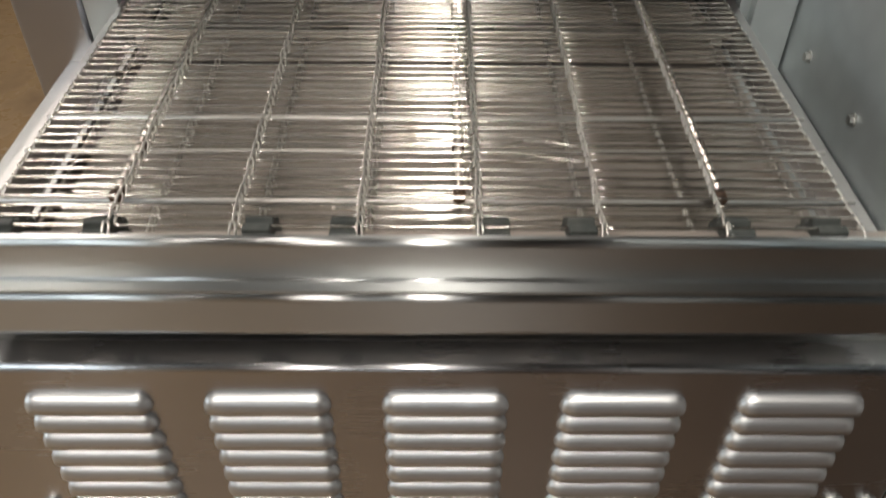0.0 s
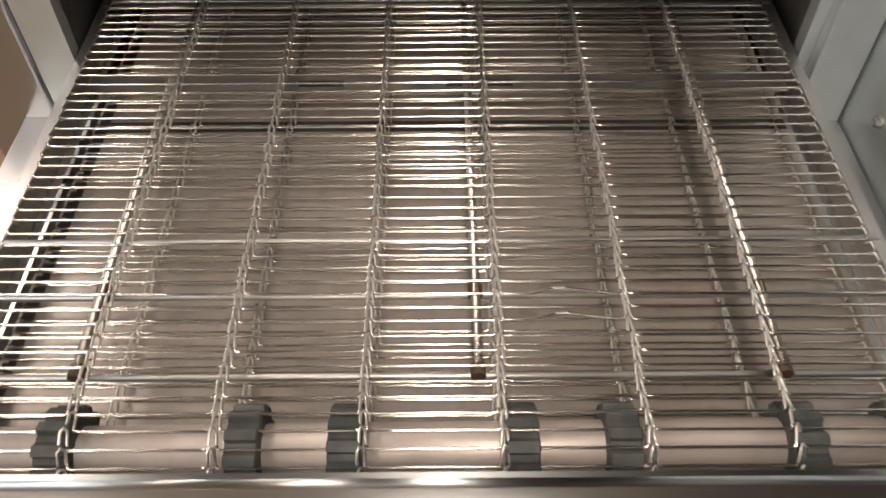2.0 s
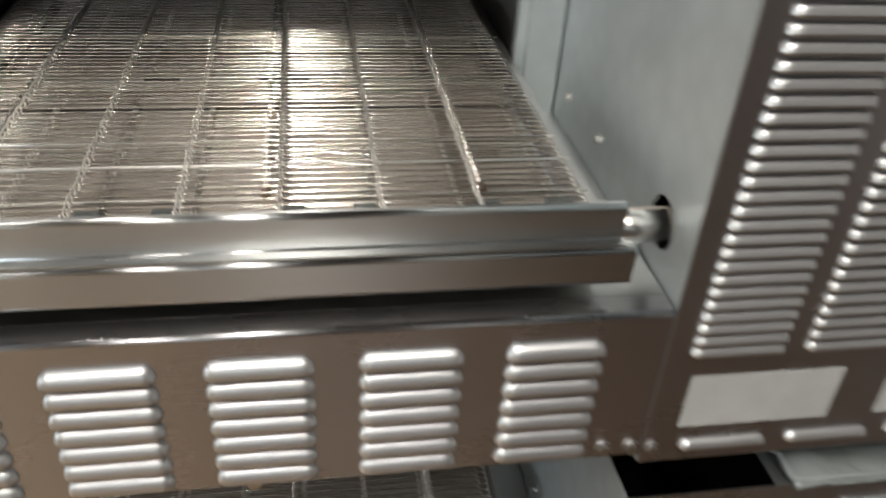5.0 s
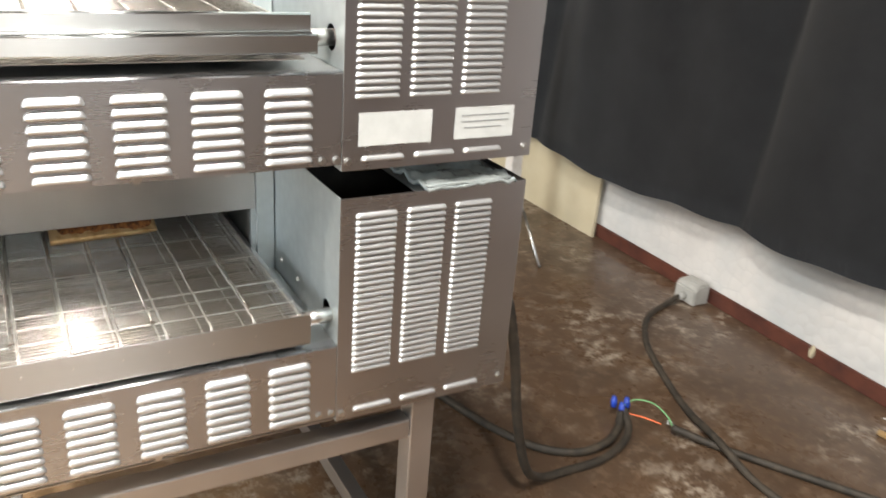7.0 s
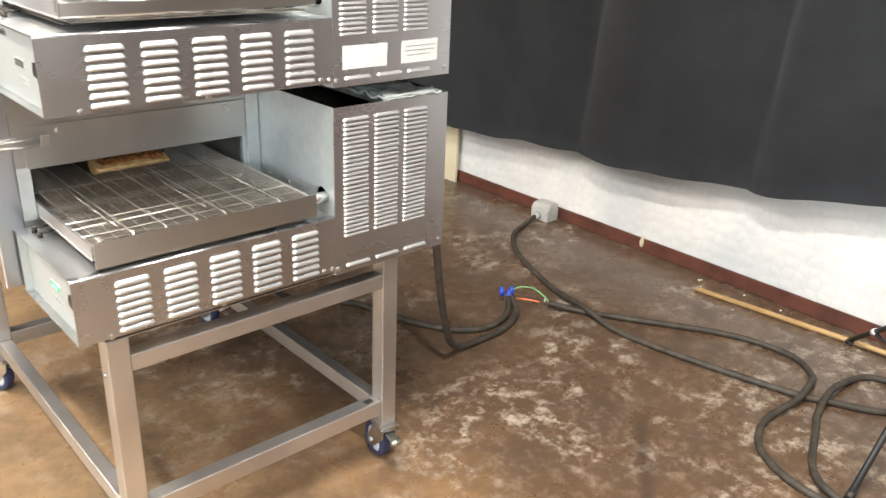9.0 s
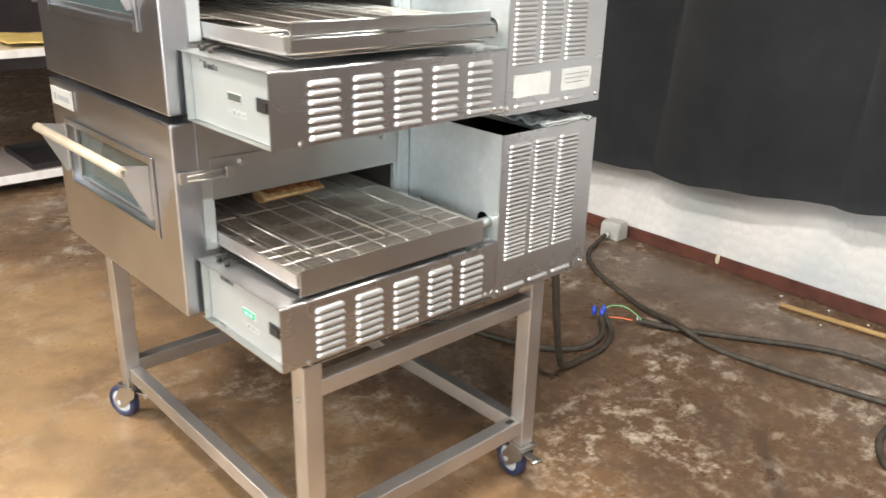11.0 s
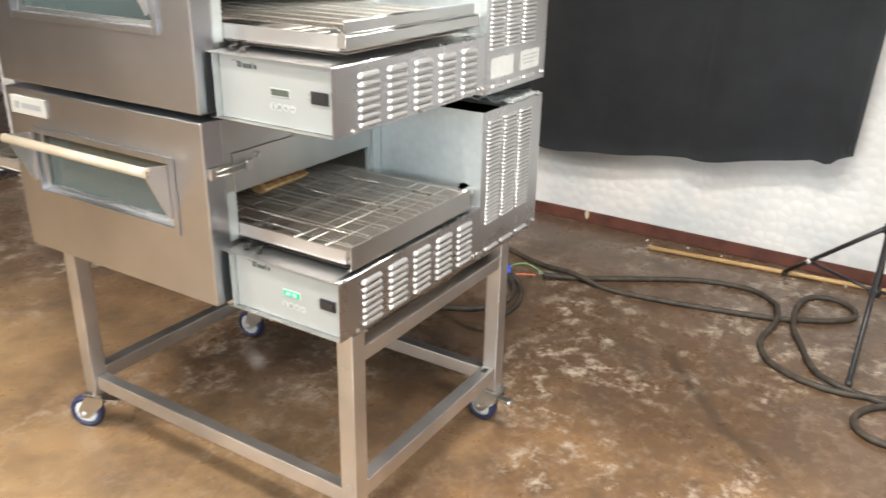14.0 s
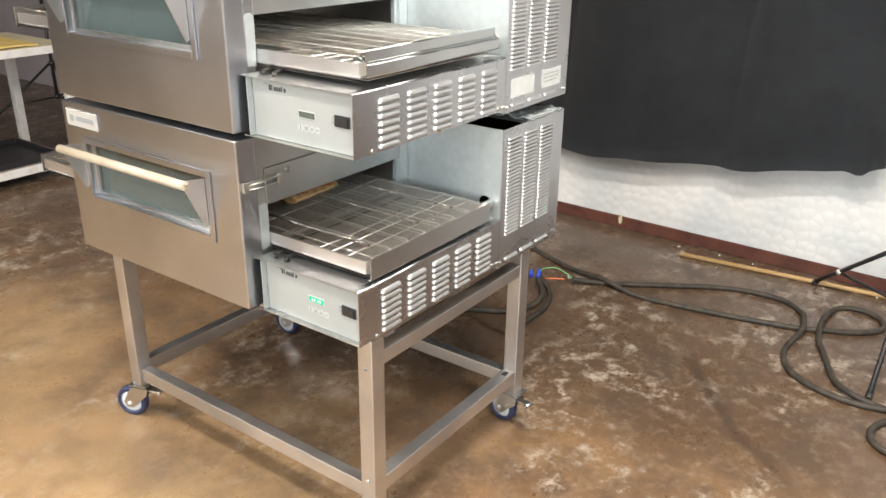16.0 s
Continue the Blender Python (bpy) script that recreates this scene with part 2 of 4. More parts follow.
for value in (ramp(nt, wander.outputs[0], -1.095, -1.125), ramp(nt, drag[0], 0.18, 0.34), ramp(nt, drag[0], 1.12, 0.9), ramp(nt, small, 0.3, 0.55, 0.15, 0.6)):
    times = nt.nodes.new("ShaderNodeMath")
    times.operation = "MULTIPLY"
    nt.links.new(streak, times.inputs[0])
    nt.links.new(value, times.inputs[1])
    streak = times.outputs[0]
base = mix(nt, streak, base, (0.035, 0.027, 0.021))
nt.links.new(base, b.inputs["Base Color"])
nt.links.new(ramp(nt, mid, 0.35, 0.7, 0.20, 0.46), b.inputs["Roughness"])
bump(nt, b, small, 0.12, 0.003)

WALL, nt, b, co = material("white_bubbled_wall", (0.8, 0.8, 0.79), 0.75)
split = nt.nodes.new("ShaderNodeSeparateXYZ")
nt.links.new(co, split.inputs[0])
flat = nt.nodes.new("ShaderNodeCombineXYZ")
nt.links.new(split.outputs["Y"], flat.inputs["X"])
nt.links.new(split.outputs["Z"], flat.inputs["Y"])
cells = []
for feature in ("F1", "DISTANCE_TO_EDGE"):
    cell = nt.nodes.new("ShaderNodeTexVoronoi")
    cell.voronoi_dimensions, cell.feature = "2D", feature
    cell.inputs["Scale"].default_value, cell.inputs["Randomness"].default_value = 19.0, 0.75
    nt.links.new(flat.outputs[0], cell.inputs["Vector"])
    cells.append(cell.outputs["Distance"])
paint = mix(nt, ramp(nt, noisy(nt, co, 3.0, 5), 0.4, 0.72), (0.70, 0.69, 0.675), (0.62, 0.615, 0.605))
paint = mix(nt, ramp(nt, noisy(nt, co, 2.2, 4, 0.55, (1, 1, 1), 4), 0.45, 0.66, 0.0, 0.7), paint, (0.49, 0.53, 0.55))
seam = mix(nt, ramp(nt, noisy(nt, co, 4.0, 4, 0.6, (1, 1, 1), 9), 0.35, 0.6, 0.0, 0.4), paint, (0.52, 0.525, 0.525))
nt.links.new(mix(nt, ramp(nt, cells[1], 0.0, 0.10), seam, paint), b.inputs["Base Color"])
bump(nt, b, ramp(nt, cells[0], 0.1, 0.6, 1.0, 0.0), 0.28, 0.007)

PLAIN, nt, b, co = material("dull_brown_wall", (0.22, 0.19, 0.18), 0.8)
nt.links.new(mix(nt, ramp(nt, noisy(nt, co, 1.2, 5), 0.35, 0.7), (0.20, 0.17, 0.165), (0.30, 0.26, 0.24)), b.inputs["Base Color"])
DIM, nt, b, co = material("dark_purple_brown_wall", (0.07, 0.058, 0.056), 0.8)
nt.links.new(mix(nt, ramp(nt, noisy(nt, co, 1.0, 5), 0.35, 0.7), (0.055, 0.045, 0.045), (0.11, 0.092, 0.088)), b.inputs["Base Color"])
LILAC, nt, b, co = material("lilac_grey_wall", (0.36, 0.32, 0.34), 0.8)
nt.links.new(mix(nt, ramp(nt, noisy(nt, co, 1.5, 5), 0.35, 0.7), (0.40, 0.355, 0.375), (0.30, 0.265, 0.28)), b.inputs["Base Color"])
PALE, nt, b, co = material("pale_beige_wall", (0.55, 0.53, 0.49), 0.8)
nt.links.new(mix(nt, ramp(nt, noisy(nt, co, 1.2, 5), 0.35, 0.7), (0.57, 0.55, 0.51), (0.48, 0.455, 0.42)), b.inputs["Base Color"])
CEIL, nt, b, co = material("dark_grey_ceiling", (0.16, 0.155, 0.15), 0.85)
nt.links.new(mix(nt, ramp(nt, noisy(nt, co, 2.0, 4), 0.35, 0.7), (0.17, 0.165, 0.16), (0.12, 0.115, 0.11)), b.inputs["Base Color"])
BASE, nt, b, co = material("red_brown_baseboard", (0.10, 0.032, 0.02), 0.5)
nt.links.new(mix(nt, ramp(nt, noisy(nt, co, 12, 5), 0.4, 0.7), (0.115, 0.038, 0.024), (0.065, 0.022, 0.016)), b.inputs["Base Color"])
CLOTH, nt, b, co = material("black_cloth", (0.014, 0.015, 0.018), 0.9)
nt.links.new(mix(nt, ramp(nt, noisy(nt, co, 5, 5), 0.3, 0.7), (0.023, 0.026, 0.031), (0.036, 0.040, 0.046)), b.inputs["Base Color"])
b.inputs["Sheen Weight"].default_value = 0.25
bump(nt, b, noisy(nt, co, 500, 2), 0.25, 0.0008)
WOOD, nt, b, co = material("pale_wood", (0.50, 0.33, 0.15), 0.55)
nt.links.new(mix(nt, ramp(nt, noisy(nt, co, 30, 5, 0.6, (1, 0.1, 1)), 0.35, 0.7), (0.55, 0.37, 0.17), (0.40, 0.24, 0.10)), b.inputs["Base Color"])
CREAM, nt, b, co = material("cream_board", (0.60, 0.54, 0.38), 0.6)
nt.links.new(mix(nt, ramp(nt, noisy(nt, co, 4, 5), 0.35, 0.7), (0.62, 0.56, 0.41), (0.53, 0.46, 0.31)), b.inputs["Base Color"])
WHITE, nt, b, co = material("white_painted_metal", (0.74, 0.72, 0.70), 0.45)
nt.links.new(mix(nt, ramp(nt, noisy(nt, co, 14, 5), 0.45, 0.75), (0.76, 0.74, 0.72), (0.58, 0.54, 0.50)), b.inputs["Base Color"])
YELLOW, nt, b, co = material("yellow_paper", (0.72, 0.52, 0.17), 0.7)
nt.links.new(mix(nt, ramp(nt, noisy(nt, co, 9, 3), 0.35, 0.7), (0.74, 0.55, 0.19), (0.62, 0.43, 0.13)), b.inputs["Base Color"])
STANDBLACK = material("black_powder_coat", (0.02, 0.02, 0.021), 0.4)[0]
TRAYDARK = material("dark_baking_tray", (0.03, 0.028, 0.03), 0.45, 0.3)[0]
GREYBOX, nt, b, co = material("grey_socket_plastic", (0.42, 0.42, 0.40), 0.5)
nt.links.new(mix(nt, ramp(nt, noisy(nt, co, 20, 4), 0.35, 0.7), (0.45, 0.45, 0.43), (0.36, 0.355, 0.33)), b.inputs["Base Color"])
BAG, nt, b, co = material("clear_plastic_bag", (0.50, 0.55, 0.55), 0.12)
b.inputs["Transmission Weight"].default_value, b.inputs["IOR"].default_value = 0.55, 1.3
bump(nt, b, noisy(nt, co, 45, 3), 0.5, 0.004)
TUBE, nt, b, co = material("glowing_tube_cover", (0.8, 0.8, 0.8), 0.5)
b.inputs["Emission Color"].default_value, b.inputs["Emission Strength"].default_value = (1.0, 0.95, 0.88, 1), 4.0


# ---- shapes ----
def box(bm, x0, x1, y0, y1, z0, z1, bevel=0.0):
    g = bmesh.ops.create_cube(bm, size=1.0)["verts"]
    for v in g:
        v.co = Vector(((x0 + x1) / 2 + v.co.x * (x1 - x0), (y0 + y1) / 2 + v.co.y * (y1 - y0), (z0 + z1) / 2 + v.co.z * (z1 - z0)))
    if bevel:
        edges = list({e for v in g for e in v.link_edges})
        bmesh.ops.bevel(bm, geom=edges, offset=bevel, segments=2, affect="EDGES", profile=0.6)
    return bm


def boxes(*rows, bevel=0.0):
    bm = bmesh.new()
    for r in rows:
        box(bm, *r, bevel=bevel)
    return bm


def tube(bm, points, radius, sides=8, caps=True):
    """A round bar along a polyline."""
    pts = [Vector(p) for p in points]
    rings = []
    up = Vector((0, 0, 1))
    for i, p in enumerate(pts):
        way = (pts[min(i + 1, len(pts) - 1)] - pts[max(i - 1, 0)]).normalized()
        ref = up if abs(way.dot(up)) < 0.95 else Vector((1, 0, 0))
        a = way.cross(ref).normalized()
        c = a.cross(way)
        r = radius[i] if isinstance(radius, (list, tuple)) else radius
        rings.append([bm.verts.new(p + r * (math.cos(2 * math.pi * k / sides) * a + math.sin(2 * math.pi * k / sides) * c)) for k in range(sides)])
    for q, s in zip(rings, rings[1:]):
        for k in range(sides):
            f = bm.faces.new((q[k], q[(k + 1) % sides], s[(k + 1) % sides], s[k]))
            f.smooth = True
    if caps:
        bm.faces.new(rings[0][::-1])
        bm.faces.new(rings[-1])
    return bm


def smooth_path(points, steps=8):
    """A Catmull-Rom curve through the points."""
    p = [Vector(q) for q in points]
    p = [p[0] * 2 - p[1], *p, p[-1] * 2 - p[-2]]
    out = []
    for i in range(1, len(p) - 2):
        for k in range(steps):
            t = k / steps
            out.append(0.5 * ((2 * p[i]) + (p[i + 1] - p[i - 1]) * t + (2 * p[i - 1] - 5 * p[i] + 4 * p[i + 1] - p[i + 2]) * t * t + (3 * p[i] - p[i - 1] - 3 * p[i + 1] + p[i + 2]) * t ** 3))
    return out + [p[-2]]


def prism(bm, outline, axis, a, b):
    """A flat outline pushed from a to b along an axis; the outline lies in the other two."""
    def at(u, v, w):
        return {"x": (w, u, v), "y": (u, w, v), "z": (u, v, w)}[axis]
    lo = [bm.verts.new(at(u, v, a)) for u, v in outline]
    hi = [bm.verts.new(at(u, v, b)) for u, v in outline]
    n = len(outline)
    bm.faces.new(lo)
    bm.faces.new(hi[::-1])
    for k in range(n):
        bm.faces.new((lo[k], hi[k], hi[(k + 1) % n], lo[(k + 1) % n]))
    bmesh.ops.recalc_face_normals(bm, faces=bm.faces)
    return bm


def holed(bm, u0, u1, v0, v1, cu, cv, r, axis, w, thick):
    """A sheet with one round hole."""
    def at(u, v, q):
        return {"x": (q, u, v), "y": (u, q, v), "z": (u, v, q)}[axis]
    n = 28
    layers = []
    for q in (w, w + thick):
        outer = [bm.verts.new(at(u, v, q)) for u, v in ((u0, v0), (u1, v0), (u1, v1), (u0, v1))]
        inner = [bm.verts.new(at(cu + r * math.cos(2 * math.pi * k / n), cv + r * math.sin(2 * math.pi * k / n), q)) for k in range(n)]
        edges = [bm.edges.new((s[k], s[(k + 1) % len(s)])) for s in (outer, inner) for k in range(len(s))]
        bmesh.ops.triangle_fill(bm, use_beauty=True, edges=edges)
        layers.append((outer, inner))
    for a, c in zip(*layers):
        for k in range(len(a)):
            bm.faces.new((a[k], a[(k + 1) % len(a)], c[(k + 1) % len(a)], c[k]))
    bmesh.ops.recalc_face_normals(bm, faces=bm.faces)
    return bm


def folded(bm, pts, thick, r, x0, x1, steps=4):
    """A sheet bent along x: pts are the (y, z) of its folds, each rounded to the radius r."""
    p = [Vector(q) for q in pts]
    line, bent = [p[0]], set()
    for a, b, c in zip(p, p[1:], p[2:]):
        bent |= set(range(len(line), len(line) + steps))
        u, v = (a - b).normalized(), (c - b).normalized()
        for k in range(steps + 1):
            t = k / steps
            line.append((b + u * r) * (1 - t) ** 2 + b * 2 * t * (1 - t) + (b + v * r) * t * t)
    line.append(p[-1])
    sides = []
    for s in (0.5, -0.5):
        row = []
        for i, q in enumerate(line):
            way = (line[min(i + 1, len(line) - 1)] - line[max(i - 1, 0)]).normalized()
            row.append(q + Vector((-way.y, way.x)) * thick * s)
        sides.append(row)
    ring = sides[0] + sides[1][::-1]
    lo = [bm.verts.new((x0, q.x, q.y)) for q in ring]
    hi = [bm.verts.new((x1, q.x, q.y)) for q in ring]
    n, m = len(ring), len(line)
    for k in range(n):
        f = bm.faces.new((lo[k], hi[k], hi[(k + 1) % n], lo[(k + 1) % n]))
        f.smooth = k in bent or n - 2 - k in bent
    for row in (lo, hi):
        for k in range(m - 1):
            bm.faces.new((row[k], row[k + 1], row[n - 2 - k], row[n - 1 - k]))
    bmesh.ops.recalc_face_normals(bm, faces=bm.faces)
    return bm


def to_mesh(name, bm, mat):
    me = bpy.data.meshes.new(name)
    bm.to_mesh(me)
    bm.free()
    me.materials.append(mat)
    return me


def single(name, bm, mat, label, category, group="", kind=""):
    return tagged(new(name, to_mesh(name, bm, mat)), label, category, group, kind)


def thing(name, at, label, category, group=""):
    ob = tagged(new(name), label, category, group)
    ob.location = at
    ob.empty_display_size = 0.1
    return ob


def put(name, mesh, parent, at=(0, 0, 0), turn=None, label=""):
    """A part on a mesh that may be shared; places are given in the frame of the thing's own plan."""
    ob = new(name, mesh)
    ob.parent = parent
    base = Vector(at) - (parent.location if parent.data is None else Vector((0, 0, 0)))
    ob.matrix_basis = Matrix.Translation(base) @ (turn or Matrix.Identity(4))
    if label:
        ob["label"] = label
    return ob


def part(name, bm, mat, parent, label=""):
    return put(name, to_mesh(name, bm, mat), parent, label=label)


def louvre_mesh(length, high, deep):
    """A pressed louvre: a hood with rounded ends, open along its lower edge."""
    bm = bmesh.new()
    nu, nv, r = 18, 5, high * 0.62
    us = [-length / 2 + length * (0.5 - 0.5 * math.cos(math.pi * i / nu)) for i in range(nu + 1)]
    rows = []
    for u in us:
        over = max(0.0, (abs(u) - (length / 2 - r)) / r)
        s = math.sqrt(max(0.0, 1 - over ** 1.6))
        line = [bm.verts.new((u, -deep * s * q, -high / 2 + high * s * w)) for q, w in ((0.0, 1.0), (0.36, 0.95), (0.61, 0.82), (0.80, 0.58), (0.93, 0.30), (1.0, 0.0))]
        line.append(bm.verts.new((u, -max(deep * s - 0.0012, 0), -high / 2 + 0.0004)))
        line.append(bm.verts.new((u, 0.0, -high / 2 + high * 0.55 * s)))
        rows.append(line)
    for p, q in zip(rows, rows[1:]):
        for k in range(len(p) - 1):
            f = bm.faces.new((p[k], p[k + 1], q[k + 1], q[k]))
            f.smooth = k < nv
    bmesh.ops.remove_doubles(bm, verts=bm.verts, dist=1e-6)
    bmesh.ops.recalc_face_normals(bm, faces=bm.faces)
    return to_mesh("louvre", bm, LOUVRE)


def bolt_mesh(r, h, mat):
    """A hexagon-head bolt that points along -y."""
    bm = bmesh.new()
    prism(bm, [(r * 1.35 * math.cos(2 * math.pi * k / 16), r * 1.35 * math.sin(2 * math.pi * k / 16)) for k in range(16)], "y", 0, -h * 0.3)
    prism(bm, [(r * math.cos(math.pi / 3 * k), r * math.sin(math.pi / 3 * k)) for k in range(6)], "y", -h * 0.3, -h)
    return to_mesh("bolt", bm, mat)


# ---- room ----
ZF = 0.0
bm = bmesh.new()
box(bm, -4.6, 3.0, -5.0, 8.2, -0.12, ZF)
floor = single("floor", bm, FLOOR, "stained brown concrete floor with flaked pale patches", "floor", kind="structure")


def wall_x(y):
    """The front of the baseboard along the east wall, which runs slightly askew to the ovens."""
    return 2.645 + 0.02 * y


def along_wall(y0, y1, x0, x1, z0, z1):
    bm = bmesh.new()
    return prism(bm, [(wall_x(y0) + x0, y0), (wall_x(y0) + x1, y0), (wall_x(y1) + x1, y1), (wall_x(y1) + x0, y1)], "z", z0, z1)


# unseen stretch set off in brown to darken what the steel reflects
wall_near_east = single("wall_near_east", along_wall(-5.0, -2.002, 0.019, 0.25, 0.0, 3.1), PLAIN, "unseen wall behind the camera, browned to darken steel reflections", "wall", kind="structure")
wall_east = single("wall_east", along_wall(-2.0, 3.0, 0.019, 0.25, 0.0, 3.1), WALL, "white wall with a bubbled painted surface", "wall", kind="structure")
wall_far_east = single("wall_far_east", along_wall(3.002, 8.2, 0.019, 0.25, 0.0, 3.1), LILAC, "dull lilac-grey wall beyond the cloth", "wall", kind="structure")
wall_north = single("wall_north", boxes((-4.6, 2.730, 8.0, 8.15, 0.0, 3.1)), DIM, "dull brown far wall of the workshop", "wall", kind="structure")
# south wall is out of view too, browned for the same reflections
wall_south = single("wall_south", boxes((-4.6, -2.4, -5.0, -4.85, 0.0, 3.1), (1.2, 2.730, -5.0, -4.85, 0.0, 3.1), (-2.4, 1.2, -5.0, -4.85, 0.0, 2.0), (-2.4, 1.2, -5.0, -4.85, 2.8, 3.1)), PLAIN, "unseen wall behind the camera, browned to darken steel reflections", "wall", kind="structure")
wall_west = single("wall_west", boxes((-4.6, -4.45, -4.845, -1.5, 0.0, 3.1), (-4.6, -4.45, 0.9, 7.995, 0.0, 3.1), (-4.6, -4.45, -1.5, 0.9, 0.0, 0.9), (-4.6, -4.45, -1.5, 0.9, 2.1, 3.1)), PALE, "pale beige side wall", "wall", kind="structure")
ceiling = single("ceiling", boxes((-4.6, 2.90, -5.0, 8.2, 3.105, 3.2)), CEIL, "dark grey workshop ceiling", "ceiling", kind="structure")
window = thing("window_1", (-4.52, -0.3, 0.9), "white framed window letting in cool daylight", "window")
window["kind"] = "structure"
for row in ((-1.499, -1.46, 0.901, 2.099), (0.86, 0.899, 0.901, 2.099), (-1.459, 0.859, 0.901, 0.94), (-1.459, 0.859, 2.06, 2.099), (-0.315, -0.285, 0.941, 2.059)):
    part("window_frame", boxes((-4.56, -4.50, *row), bevel=0.004), WHITE, window)
pane = part("pane", boxes((-4.535, -4.531, -1.458, 0.858, 0.942, 2.058)), GLASS, window)
pane.visible_shadow = False
window = thing("window_2", (-0.6, -4.92, 2.0), "wide white framed window letting in cool daylight", "window")
window["kind"] = "structure"
for a, c, d, e in ((-2.399, -2.36, 2.001, 2.799), (1.16, 1.199, 2.001, 2.799), (-2.359, 1.159, 2.001, 2.04), (-2.359, 1.159, 2.76, 2.799), (-1.22, -1.18, 2.041, 2.759), (-0.02, 0.02, 2.041, 2.759)):
    part("window_frame", boxes((a, c, -4.96, -4.90, d, e), bevel=0.004), WHITE, window)
pane = part("pane", boxes((-2.358, 1.158, -4.935, -4.931, 2.042, 2.758)), GLASS, window)
pane.visible_shadow = False
bm = along_wall(-4.84, 2.99, 0.0, 0.017, 0.0, 0.062)
bmesh.ops.bevel(bm, geom=bm.edges[:], offset=0.004, segments=2, affect="EDGES")
baseboard = single("baseboard", bm, BASE, "scuffed red-brown baseboard along the white wall", "baseboard", kind="structure")

# fixtures hang out of view; the last three only carry the added fill
for lx, ly, lz, sx, sy, watts in LAMPS:
    fix = thing("ceiling_light", (lx, ly, lz), "long white fluorescent ceiling light, out of view", "ceiling light", "ceiling lights")
    bm = bmesh.new()
    prism(bm, [(lx - sx * 0.7, lz + 0.083), (lx + sx * 0.7, lz + 0.083), (lx + sx * 0.6, lz + 0.03), (lx + sx * 0.5, lz), (lx - sx * 0.5, lz), (lx - sx * 0.6, lz + 0.03)], "y", ly - sy * 0.53, ly + sy * 0.53)
    part("housing", bm, WHITE, fix)
    bm = bmesh.new()
    tube(bm, [(lx, ly - sy * 0.49, lz - 0.018), (lx, ly + sy * 0.49, lz - 0.018)], 0.016, 12)
    part("tube", bm, TUBE, fix, "glowing fluorescent tube")


# ---- curtain ----
HEM_Y = [-0.70, -0.654, -0.605, -0.546, -0.408, -0.200, 0.0, 0.38, 0.77, 1.20, 1.69, 2.32, 4.823]
HEM_Z = [0.592, 0.574, 0.530, 0.549, 0.530, 0.490, 0.462, 0.424, 0.402, 0.385, 0.356, 0.368, 0.390]


def curtain_edge(y):
    """Height of the curtain's lower hem along the wall."""
    return float(np.interp(y, HEM_Y, HEM_Z)) + 0.006 * math.sin(y * 7.3) + 0.004 * math.sin(y * 17)


def curtain(y0, y1, ztop):
    bm = bmesh.new()
    nu, nv = 220, 30
    grid = []
    for i in range(nu + 1):
        y = y0 + (y1 - y0) * i / nu
        low = curtain_edge(y)
        col = []
        for j in range(nv + 1):
            v = j / nv
            z = low + (ztop - low) * v
            fold = 0.026 * math.sin(y * 7.0 + 1.6 * math.sin(y * 2.3) + v * 1.4) + 0.015 * math.sin(y * 16 + 2.6 * v + math.sin(y * 3.1)) * (0.3 + 0.7 * v)
            fold += 0.03 * noise.noise(Vector((y * 1.4, z * 0.8, 2.0))) + 0.010 * noise.noise(Vector((y * 5, z * 3, 6.0)))
            fold += 0.11 * (1 - abs(math.sin(y * 2.7 + 0.5 * v + 0.8 * math.sin(y * 1.3)))) ** 4 - 0.02
            fold -= 0.045 if y < y0 + 0.10 + 0.10 * v else 0.0
            slant = -0.10 * v * max(0.0, 1 - (y - y0) / 0.5)
            col.append(bm.verts.new((wall_x(y) - 0.125 - 0.045 * v + fold * (0.40 + 1.0 * v), y + slant, z)))
        grid.append(col)
    for p, q in zip(grid, grid[1:]):
        for j in range(nv):
            f = bm.faces.new((p[j], q[j], q[j + 1], p[j + 1]))
            f.smooth = True
    bmesh.ops.solidify(bm, geom=bm.faces[:], thickness=0.003)
    return single("curtain", bm, CLOTH, "black cloth backdrop hanging in loose folds before the white wall", "curtain")


curtain(-0.70, 5.2, 2.75)

# ---- ovens ----
COLS = [0.1355, 0.2007, 0.2667, 0.3302, 0.3948, 0.4598]
PITCH = 0.0085
BELT_Z, SP_R = 0.8375, 0.0205


